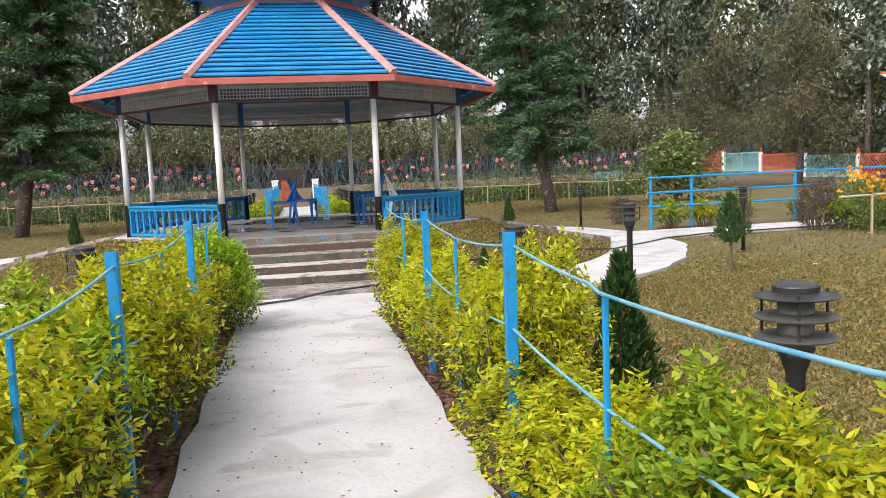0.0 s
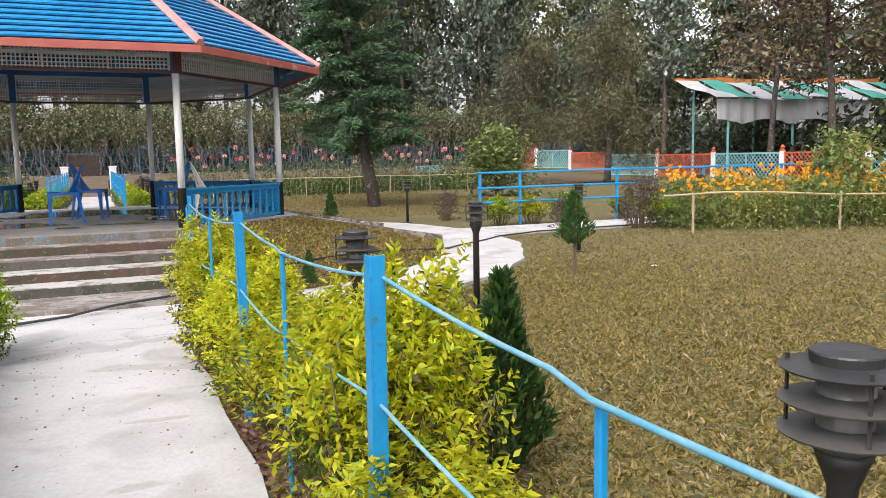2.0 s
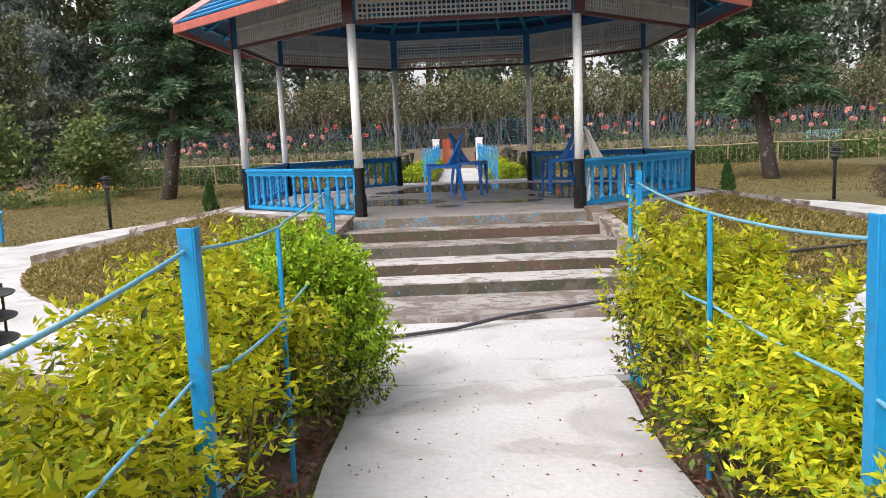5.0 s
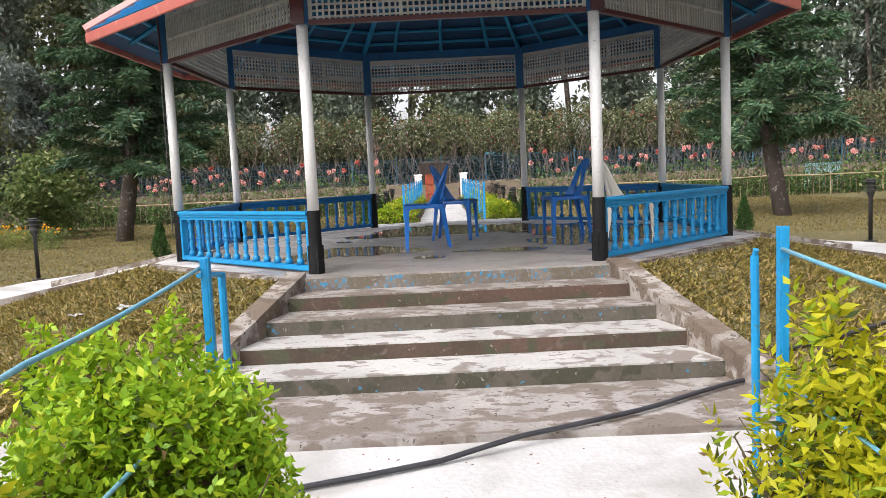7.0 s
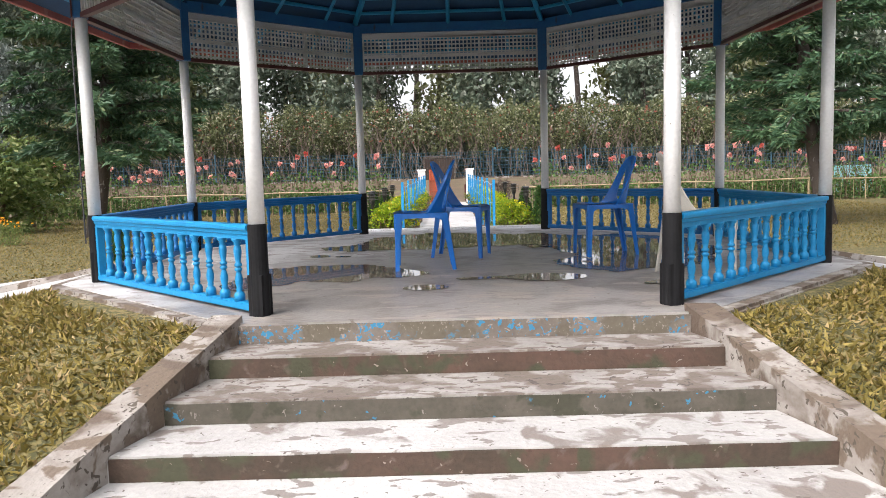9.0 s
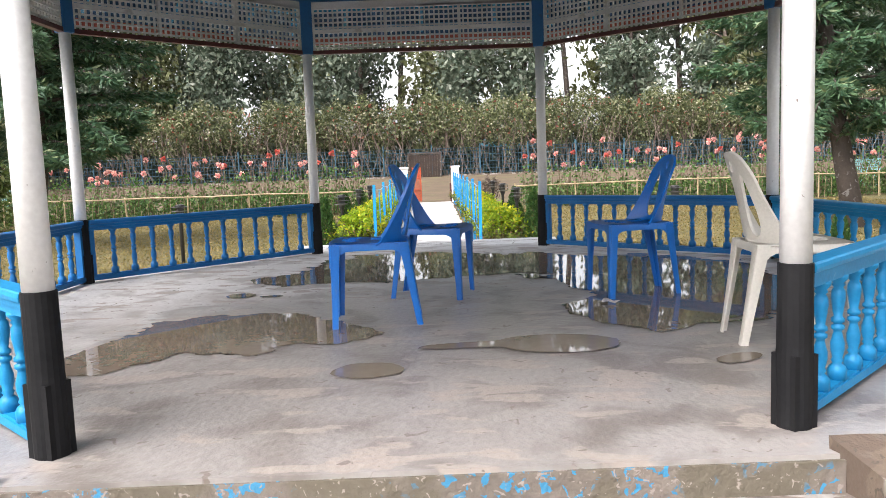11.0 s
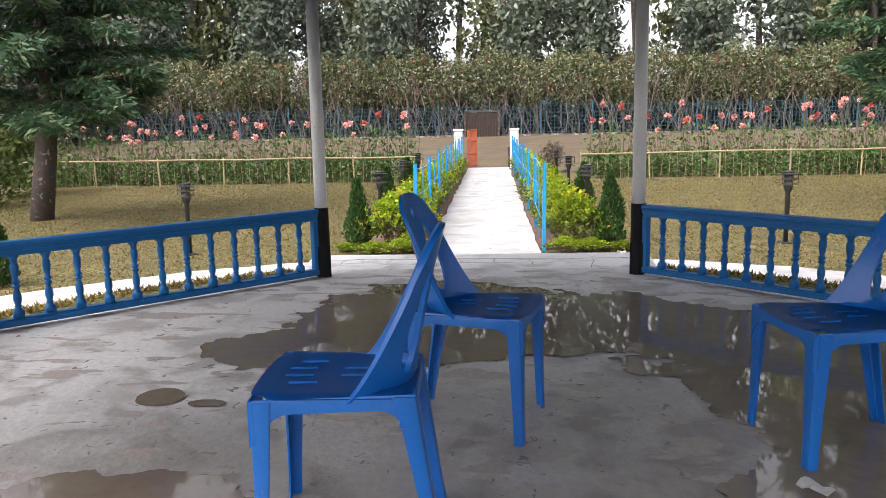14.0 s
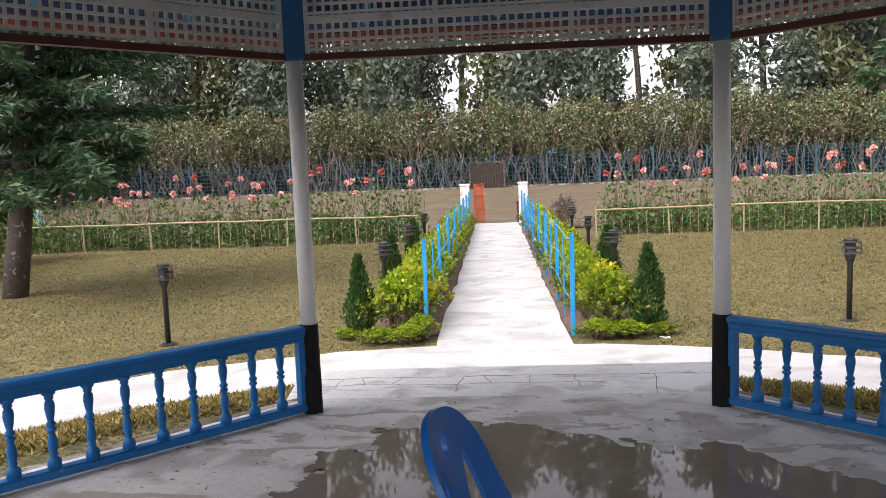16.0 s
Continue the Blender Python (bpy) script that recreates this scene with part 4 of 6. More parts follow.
# ---- hedges and shrubs ----
def shoot_leaves(rng, n, half, top, per, leaf, wide, spread=0.07, low=0.0, flat=2.4, tufts=0):
    """Leafy shoots over the skin of a rounded block: upper leaves and lower leaves as two arrays."""
    u = rng.uniform(-1, 1, n)
    v = rng.uniform(-1, 1, n)
    h = rng.uniform(0, 1, n) ** 0.6
    if tufts:
        # shoots gather in tufts with gaps between
        c = rng.uniform(-1, 1, (tufts, 3))
        c[:, 2] = rng.uniform(0.25, 1.0, tufts)
        pick = rng.integers(0, tufts, n)
        u, v, h = 0.42 * u + 0.58 * c[pick, 0], 0.42 * v + 0.58 * c[pick, 1], 0.32 * h + 0.68 * c[pick, 2]
    prof = np.clip(1 - np.abs(np.stack([u, v]).max(0)) ** flat * 0.25, 0.3, 1)
    lump = 1 + 0.16 * np.sin(5 * u + rng.uniform(0, 6)) * np.cos(4 * v + rng.uniform(0, 6))
    zz = low + (top - low) * h * prof * lump
    shell = 0.55 + 0.45 * np.sqrt(rng.uniform(0, 1, n))
    belly = 0.72 + 0.28 * np.sin(np.pi * np.clip(h * 0.85 + 0.15, 0, 1))
    x = half[0] * u * shell * belly
    y = half[1] * v * shell * belly
    base = np.stack([x, y, zz], 1)
    out = np.stack([u * 0.9, v * 0.9, 0.35 + 1.1 * h], 1)
    out = unit(out + 0.35 * rng.normal(size=(n, 3)))
    b = np.repeat(base, per, 0)
    o = np.repeat(out, per, 0)
    k = np.tile(np.arange(per) / per, n)[:, None]
    pos = b + o * spread * k * 1.4
    side = unit(np.cross(o, rng.normal(size=o.shape)))
    way = side * (1.2 - 0.5 * k) + o * (0.2 + 0.4 * k) + np.array([0, 0, 0.04])
    q = leaf_quads(rng, pos, way, leaf, wide)
    return q, np.repeat(h * prof, per), k[:, 0]


def twigs(bm, rng, n, half, top, r=0.006):
    for _ in range(n):
        x, y = rng.uniform(-0.5, 0.5) * half[0], rng.uniform(-0.5, 0.5) * half[1]
        dx, dy = rng.uniform(-0.5, 0.5) * half[0], rng.uniform(-0.5, 0.5) * half[1]
        t = top * rng.uniform(0.55, 0.85)
        tube(bm, [(x * 0.6, y * 0.6, -0.03), (x, y, t * 0.4), (x + dx, y + dy, t)], [r * 1.6, r, r * 0.4], 4)


def make_bush(seed, kind, half, top, shoots, leaf, wide, label, group):
    """One clipped shrub: twigs, inner leaves and a skin of young leaves."""
    rng = np.random.default_rng(seed)
    outer, inner = {"gold": (L_GOLD, L_GREEN), "lime": (L_LIME, L_GREEN), "bright": (L_BRIGHT, L_GREEN), "purple": (L_PURPLE, L_PURPLE)}[kind]
    q, h, k = shoot_leaves(rng, shoots, half, top, 8, leaf, wide, tufts=26 if kind in ("gold", "lime") else 0)
    young = (h + 0.13 * rng.normal(size=len(h)) > ({"gold": 0.40, "bright": 0.2}.get(kind, 0.48))) & (k > 0.1)
    bush = thing("hedge_bush" if kind != "purple" else "purple_shrub", pose(0, 0, 0), label, "shrub", group)
    link_part("young_leaves", quad_mesh("young_leaves", q[young], outer), bush, {"gold": "golden yellow young leaves", "lime": "lime green young leaves", "bright": "bright green leaves", "purple": "purple-brown leaves"}[kind])
    link_part("old_leaves", quad_mesh("old_leaves", q[~young], inner), bush, "dull green inner leaves")
    bm = bmesh.new()
    twigs(bm, rng, 16 if kind == "bright" else 30, half, top)
    tagged(part("twig_mass", bm, M_STEM, bush), kind="stuff")
    return bush


HEDGE = "hedges along the paths"
GOLD_LABEL = "clipped hedge shrub with golden yellow young leaves"
LIME_LABEL = "clipped hedge shrub with lime green and yellow leaves"


def place_copies(src, spots):
    """Puts the source at the first spot and copies at the rest; a spot is x, y, z, turn, scale."""
    for i, (x, y, z, turn, sc) in enumerate(spots):
        if i == 0:
            src.matrix_basis = pose(x, y, z, 0, 0, turn)
            ob = src
        else:
            ob = copy_thing(src, pose(x, y, z, 0, 0, turn))
        ob.scale = sc if isinstance(sc, tuple) else (sc, sc, sc)


def build_front_hedges():
    rng = random.Random(21)
    near = [make_bush(31 + i, kind, (0.42, 0.44), 0.90, shoots, 0.044, 0.0165, GOLD_LABEL if kind == "gold" else LIME_LABEL, HEDGE) for i, (kind, shoots) in enumerate((("gold", 1550), ("gold", 1350), ("lime", 1400), ("gold", 650)))]
    spots = [[], [], [], []]
    rows = ((1, ((-7.3, 0.98, 0, 1.08), (-7.85, 0.92, 1, 1.08), (-8.4, 0.84, 0, 1.1), (-8.95, 0.78, 1, 1.08), (-9.5, 0.68, 3, 1.10), (-10.0, 0.78, 0, 1.16), (-10.5, 0.88, 1, 1.18), (-10.95, 1.04, 0, 1.14), (-11.5, 0.60, 3, 1.06), (-12.0, 0.60, 0, 1.06), (-12.45, 0.70, 0, 1.1), (-12.85, 0.86, 2, 1.14), (-13.25, 0.84, 0, 1.12), (-13.7, 0.8, 1, 1.1), (-14.2, 0.82, 0, 1.1), (-14.8, 0.85, 2, 1.1), (-15.4, 0.85, 0, 1.1))),
            (-1, ((-7.75, 0.96, 1, 1.10), (-8.3, 0.96, 3, 1.12), (-8.8, 0.92, 3, 1.10), (-9.3, 0.86, 3, 1.08), (-9.85, 0.97, 0, 1.0), (-10.3, 0.99, 0, 1.02), (-10.8, 1.02, 1, 1.08), (-11.35, 1.04, 2, 1.12), (-11.95, 0.95, 0, 1.1), (-12.5, 0.96, 1, 1.1), (-13.1, 0.95, 0, 1.1), (-13.7, 0.92, 2, 1.1), (-14.3, 0.9, 0, 1.1), (-14.9, 0.9, 1, 1.1), (-15.5, 0.9, 0, 1.1))))
    for s, row in rows:
        for y, height, v, x in row:
            spots[v].append((s * (x - (0.10 if s > 0 else 0.05)), y, LAWN + 0.02, rng.choice((0, 180)) + rng.uniform(-25, 25), (*((0.98, 1.02) if s > 0 else (1.06, 1.06)), height)))
    for src, sp in zip(near, spots):
        place_copies(src, sp)
    round_bush = make_bush(57, "bright", (0.40, 0.40), 0.88, 2900, 0.034, 0.0175, "rounded bright green shrub at the hedge's end", HEDGE)
    place_copies(round_bush, [(-0.87, -7.12, LAWN + 0.02, 20, (0.92, 0.92, 0.97))])
    # strips of soil below the hedges
    for name, x0, x1, y0, y1 in (("bed_south_west", -1.62, -0.745, -16.6, -6.95), ("bed_south_east", 0.765, 1.62, -16.6, -6.95), ("bed_north_west", -1.62, -0.765, 7.45, 24.6), ("bed_north_east", 0.745, 1.62, 7.45, 24.6)):
        bm = bmesh.new()
        prism(bm, [(x0, y0), (x1, y0), (x1, y1), (x0, y1)], LAWN - 0.05, LAWN + 0.022)
        tagged(part(name, bm, M_SOIL, None), "bare red-brown soil strip below the hedge", "soil", kind="structure")


def build_back_hedges():
    rng = random.Random(23)
    far = [make_bush(71 + i, kind, (0.44, 0.46), 0.66, 320, 0.060, 0.031, LIME_LABEL if kind == "lime" else GOLD_LABEL, HEDGE) for i, kind in enumerate(("lime", "gold"))]
    spots = [[], []]
    i = 0
    for s in (-1, 1):
        y = 7.55
        while y < 24.2:
            spots[0 if (i % 5 != 1) else 1].append((s * (1.17 + rng.uniform(-0.03, 0.03)), y, LAWN + 0.02, rng.uniform(0, 360), (1.0, 1.0, rng.uniform(0.9, 1.06))))
            i += 1
            y += 0.68
    for x, y, w, h in ((-1.1, 7.1, 0.62, 0.3), (-1.45, 7.2, 0.7, 0.22), (-0.95, 7.3, 0.5, 0.4), (1.05, 7.15, 0.55, 0.3), (1.4, 7.2, 0.7, 0.25), (1.8, 7.3, 0.5, 0.18), (-1.85, 7.5, 0.5, 0.15)):
        spots[0].append((x, y, LAWN + 0.01, 40 * i, (w, w, h)))
        i += 1
    # sparse hedge on both sides of the east path
    for s in (-1, 1):
        x = 7.9
        while x < 24:
            if rng.random() < (0.8 if s > 0 else 0.5):
                spots[i % 2].append((x, s * 1.15, LAWN + 0.02, rng.uniform(0, 360), (0.9, 0.9, rng.uniform(0.7, 0.95))))
            i += 1
            x += 0.8
    for src, sp in zip(far, spots):
        place_copies(src, sp)
    purple = make_bush(91, "purple", (0.40, 0.40), 0.90, 300, 0.050, 0.022, "bushy purple-brown leaved shrub on the lawn", "purple shrubs")
    place_copies(purple, [(2.17, -12.72, LAWN, 0, (1.0, 1.0, 0.95)), (9.9, -0.95, LAWN, 70, 1.1), (8.2, -0.95, LAWN, 120, 0.75), (7.6, 3.2, LAWN, 40, 0.7), (12.4, -0.95, LAWN, 260, 0.9), (2.0, 22.5, LAWN, 30, 1.0), (-8.6, -0.9, LAWN, 30, 0.95), (0.93, -6.93, LAWN, 130, (0.45, 0.45, 0.62))])


# ---- rail posts and painted cables ----
def build_cable_fence(name_x, spots, along="y"):
    """Thick and thin blue posts with three slack cables; each cable runs from post to post."""
    x = name_x
    fence = thing("cable_fence", pose(0, 0, 0), "bright blue steel posts with three slack painted cables", "fence", "path fences")

    def at(u, z, o=0.0):
        return (x + o, u, z) if along == "y" else (u, x + o, z)
    for y, thick in spots:
        bm = bmesh.new()
        w = (0.026 if y > -7.0 and y < 0 else 0.046) if thick else 0.018
        top = (0.54 if x < 0 and -7.0 < y < 0 else 0.57) if thick else 0.455
        c = at(y, (LAWN + top) / 2)
        if thick:
            # an angle iron with its corner towards the path
            s = -1 if x > 0 else 1
            box(bm, (c[0] + s * (w / 2 - 0.003), c[1], c[2]), (0.006, w, top - LAWN))
            box(bm, (c[0] - s * 0.003, c[1] - w / 2 + 0.003, c[2]), (w - 0.006, 0.006, top - LAWN))
        else:
            box(bm, c, (w, w, top - LAWN))
        bmesh.ops.bevel(bm, geom=bm.edges[:], offset=0.0015 if thick else 0.004, segments=1, affect="EDGES")
        for v in bm.verts:
            v.co.x += 0.008 * math.sin(7 * y) * (v.co.z - top)
        part("post", bm, M_POST, fence, "thick bright blue post" if thick else "thin bright blue bar")
    for j, zt in enumerate((0.46, 0.13, -0.2)):
        bm = bmesh.new()
        pts = []
        for (ya, ta), (yb, tb) in zip(spots, spots[1:]):
            for k in range(6):
                f = k / 6
                za = zt + (0.05 if ta else 0.0) - 0.02 * j
                zb = zt + (0.05 if tb else 0.0) - 0.02 * j
                pts.append(at(ya + (yb - ya) * f, za + (zb - za) * f - 0.012 * math.sin(math.pi * f), 0.02 * math.sin(3.1 * ya + j)))
        pts.append(at(spots[-1][0], zt))
        tube(bm, pts, 0.0058, 6)
        part("cable", bm, M_WIRE, fence, "slack pale blue cable", True)


def build_fences():
    build_cable_fence(0.820, [(-6.97, True), (-8.10, False), (-9.27, True), (-10.31, False), (-11.47, True), (-12.51, False), (-13.83, True), (-14.9, False), (-16.1, True)])
    build_cable_fence(-0.80, [(-6.78, True), (-7.97, False), (-8.96, True), (-10.14, False), (-11.29, True), (-12.48, False), (-13.6, True), (-14.8, False), (-16.0, True)])
    # slim end bars near the steps
    for s in (-1, 1):
        bm = bmesh.new()
        bar_x = s * 0.815
        end_y = -6.79 if s > 0 else -6.57
        tube(bm, [(bar_x, end_y, LAWN), (bar_x, end_y, 0.47)], 0.013, 8)
        tube(bm, [(bar_x, end_y, 0.465), (bar_x, -6.80, 0.49)], 0.009, 6)
        tagged(part("end_bar", bm, M_POST, None), "slim blue end bar of the path fence", "post", "fence end bars")
    back = [(7.35 + 1.15 * i, i % 2 == 0) for i in range(15)]
    build_cable_fence(-0.88, back)
    build_cable_fence(0.80, back)
    # three-rail pipe fences on the side paths
    for side, y, xs in ((1, 1.15, (7.45, 8.40, 10.9, 13.4, 15.9, 18.4, 20.9, 23.4, 25.9)), (-1, 1.62, (7.6, 8.7, 11.2, 13.7, 16.2))):
        fence = thing("pipe_fence", pose(0, 0, 0), "bright blue three-rail pipe fence along the side path", "fence", "pipe fences")
        for x in xs:
            bm = bmesh.new()
            tube(bm, [(side * x, y, LAWN), (side * x, y, 0.55)], 0.034, 8)
            part("post", bm, M_POST, fence)
        for z in (0.52, 0.20, -0.10):
            bm = bmesh.new()
            tube(bm, [(side * (xs[0] - 0.08), y - 0.03, z), (side * (xs[0] + xs[-1]) / 2, y - 0.03, z + 0.015), (side * xs[-1], y - 0.03, z)], 0.025, 6)
            part("rail", bm, M_POST, fence)


# ---- bollard lamps ----
def build_lamps():
    lamp = thing("bollard_lamp", pose(0, 0, 0), "black bollard garden lamp with stacked louvre plates", "lamp", "bollard lamps")
    bm = bmesh.new()
    lathe(bm, [(0.030, 0.0), (0.030, 0.66), (0.045, 0.70), (0.060, 0.74)], 12)
    part("pole", bm, M_LAMP, lamp, "", True)
    bm = bmesh.new()
    lathe(bm, [(0.10, 0.0), (0.10, 0.012), (0.035, 0.022)], 14)
    part("base_plate", bm, M_LAMP, lamp)
    bm = bmesh.new()
    lathe(bm, [(0.058, 0.74), (0.056, 0.76), (0.056, 0.925)], 16)
    part("diffuser", bm, M_GLASS, lamp, "dull glass diffuser", True)
    for z in (0.775, 0.838, 0.902):
        bm = bmesh.new()
        lathe(bm, [(0.064, z + 0.006), (0.126, z - 0.003), (0.128, z + 0.001), (0.064, z + 0.013)], 32)
        part("louvre", bm, M_PLATE if z < 0.9 else M_LAMP, lamp)
    bm = bmesh.new()
    lathe(bm, [(0.070, 0.912), (0.072, 0.932), (0.070, 0.936), (0.040, 0.944), (0.004, 0.947)], 28)
    part("cap", bm, M_LAMP, lamp)
    for a in (0, 120, 240):
        bm = bmesh.new()
        tube(bm, [(0.112 * math.cos(radians(a)), 0.112 * math.sin(radians(a)), 0.772), (0.112 * math.cos(radians(a)), 0.112 * math.sin(radians(a)), 0.918)], 0.0045, 5)
        part("spacer_rod", bm, M_LAMP, lamp)
    spots = [(1.556, -12.34), (1.53, -9.04), (3.45, -6.75), (6.75, -3.55), (6.6, 3.15), (-1.55, -8.75), (-1.56, -12.4), (-6.5, 3.2), (-3.97, 7.35), (4.05, 7.8), (-1.62, 9.2), (-1.62, 12.5), (1.66, 10.0), (1.68, 13.3), (1.7, 16.6), (-1.66, 16.0), (11.4, -0.95)]
    place_copies(lamp, [(x, y, LAWN, 37 * i, (1.05, 1.05, 1.08 if y < 0 else 1.03)) for i, (x, y) in enumerate(spots)])


# ---- small conifers and saplings ----
def make_thuja(seed, h, r, n):
    rng = np.random.default_rng(seed)
    t = rng.uniform(0.03, 1, n)
    a = rng.uniform(0, 2 * math.pi, n)
    lump = 1 + 0.25 * np.sin(3 * a + 9 * t)
    rad = r * lump * np.clip((1 - t) ** 0.75 * 1.25, 0.04, 1) * np.clip(t * 6, 0.45, 1) * (0.45 + 0.55 * np.sqrt(rng.uniform(0, 1, n)))
    base = np.stack([rad * np.cos(a), rad * np.sin(a), t * h], 1)
    way = np.stack([0.5 * np.cos(a), 0.5 * np.sin(a), np.full(n, 0.9)], 1) + 0.25 * rng.normal(size=(n, 3))
    th = thing("thuja", pose(0, 0, 0), "small dense dark green conical thuja on the lawn", "shrub", "small thujas")
    link_part("foliage", quad_mesh("foliage", leaf_quads(rng, base, way, 0.065, 0.03), L_THUJA), th)
    bm = bmesh.new()
    tube(bm, [(0, 0, -0.02), (0.01, 0, h * 0.4), (0, 0.01, h * 0.85)], [0.02, 0.014, 0.005], 6)
    part("trunk", bm, M_BARK, th)
    return th


def build_small_conifers():
    a = make_thuja(5, 0.90, 0.185, 1900)
    place_copies(a, [(1.75, -10.45, LAWN, 0, 1.0), (-1.70, 7.6, LAWN, 80, (0.95, 0.95, 1.05)), (1.66, 7.45, LAWN, 190, (1.05, 1.05, 1.1)), (-1.72, 10.8, LAWN, 300, 1.0), (1.76, 11.4, LAWN, 30, 1.0), (5.3, 4.9, LAWN, 30, 0.78), (-5.3, 5.3, LAWN, 140, 0.8), (-1.75, -10.5, LAWN, 50, 0.95), (-1.74, 14.4, LAWN, 10, 1.0), (-2.3, -5.0, -0.45, 10, 0.35), (2.2, -5.2, -0.5, 90, 0.4)])
    b = make_thuja(6, 0.62, 0.19, 900)
    tagged(b, "thin sapling with sparse green crown in the lawn", "sapling", "saplings")
    b.name = "sapling"
    bm = bmesh.new()
    tube(bm, [(0, 0, -0.45), (0.01, 0, 0.1)], 0.014, 5)
    tube(bm, [(0.03, 0.02, -0.45), (0.02, 0, 0.1)], 0.010, 5)
    part("stem", bm, M_STEM, b)
    place_copies(b, [(5.32, -5.6, LAWN + 0.36, 0, 1.0)])


# ---- hose on the path, litter ----
def build_hose():
    bm = bmesh.new()
    way = [(-2.4, -6.5), (-1.5, -6.2), (-0.9, -5.95), (-0.33, -5.69), (0.41, -5.39), (0.85, -5.14), (1.2, -4.93), (1.65, -4.68), (2.3, -4.3), (3.1, -3.8), (4.5, -2.93), (5.6, -2.1), (6.6, -1.3), (7.6, -0.9), (9.5, -0.82), (12, -0.84)]
    pts = []
    for (x0, y0), (x1, y1) in zip(way, way[1:]):
        for k in range(4):
            f = k / 4
            x, y = x0 + (x1 - x0) * f, y0 + (y1 - y0) * f
            r = math.hypot(x, y)
            z = max(bank_height(x, y), PATHZ) + 0.025 if r < 5.6 else PATHZ + 0.024
            if abs(x) < half_width(-4.75) + 0.1 and -5.4 < y < -4.4:
                z = -0.525 + 0.026
            pts.append((x + 0.02 * math.sin(3 * x), y + 0.02 * math.sin(5 * x), z))
    tube(bm, pts, 0.0133, 7)
    tagged(part("hose", bm, M_HOSE, None, "", True), "long black water hose lying across the path", "hose")


def build_litter():
    rng = np.random.default_rng(77)
    n = 600
    x = rng.uniform(-0.68, 0.7, n)
    y = np.where(rng.uniform(0, 1, n) < 0.7, rng.uniform(-15, -5.4, n), rng.uniform(7, 20, n))
    base = np.stack([x, y, np.full(n, PATHZ + 0.004)], 1)
    way = rng.normal(size=(n, 3)) * np.array([1, 1, 0.12])
    ob = link_part("fallen_leaves", quad_mesh("fallen_leaves", leaf_quads(rng, base, way, 0.022, 0.010, 0.1), L_LITTER), None)
    tagged(ob, "tiny dry leaves scattered over the concrete path", "leaves", kind="stuff")
    n = 5200
    s = np.where(rng.uniform(0, 1, n) < 0.5, -1, 1)
    x = s * (0.76 + 0.35 * rng.uniform(0, 1, n) ** 1.6)
    y = rng.uniform(-15, -6.9, n)
    base = np.stack([x, y, np.full(n, LAWN + 0.028) + rng.uniform(0, 0.012, n)], 1)
    way = rng.normal(size=(n, 3)) * np.array([1, 1, 0.25])
    ob = link_part("bed_litter", quad_mesh("bed_litter", leaf_quads(rng, base, way, 0.045, 0.018, 0.15), L_LITTER), None)
    tagged(ob, "dry brown leaf litter below the hedges", "leaves", kind="stuff")
    r = random.Random(9)
    for i, (x, y, z, s) in enumerate(((-2.55, -3.1, -0.12, 0.10), (-3.0, -3.0, -0.2, 0.07), (2.6, -4.6, -0.33, 0.09), (4.7, 0.6, -0.4, 0.08), (6.6, -5.5, LAWN + 0.02, 0.07), (-1.9, -5.6, PATHZ + 0.03, 0.07), (1.08, -0.62, 0.012, 0.06), (1.72, 6.85, PATHZ + 0.02, 0.07))):
        bm = bmesh.new()
        grid = [[bm.verts.new((s * (a / 4 - 0.5) * 1.6, s * (b / 3 - 0.5), r.uniform(0, 0.35) * s)) for b in range(4)] for a in range(5)]
        for a in range(4):
            for b in range(3):
                bm.faces.new((grid[a][b], grid[a + 1][b], grid[a + 1][b + 1], grid[a][b + 1]))
        bmesh.ops.solidify(bm, geom=bm.faces[:], thickness=0.002)
        ob = part("paper_scrap", bm, M_LITTER, None)
        ob.matrix_basis = pose(x, y, z if i > 5 else bank_height(x, y) + 0.015, 0, 0, 50 * i)
        tagged(ob, "crumpled white paper scrap lying on the ground", "litter", "paper scraps")


def grass_patch(name, rng, xs, ys, keep, length, width):
    m = keep(xs, ys)
    xs, ys = xs[m], ys[m]
    zs = np.array([bank_height(a, b) for a, b in zip(xs, ys)])
    base = np.stack([xs, ys, zs - 0.004], 1)
    way = rng.normal(size=(len(xs), 3)) * np.array([1, 1, 0.35]) + np.array([0, 0, 0.55])
    ob = link_part(name, quad_mesh(name, leaf_quads(rng, base, way, length, width, 0.2), M_GRASS), None)
    tagged(ob, "short broad-bladed yellow-green carpet grass", "grass", kind="stuff")


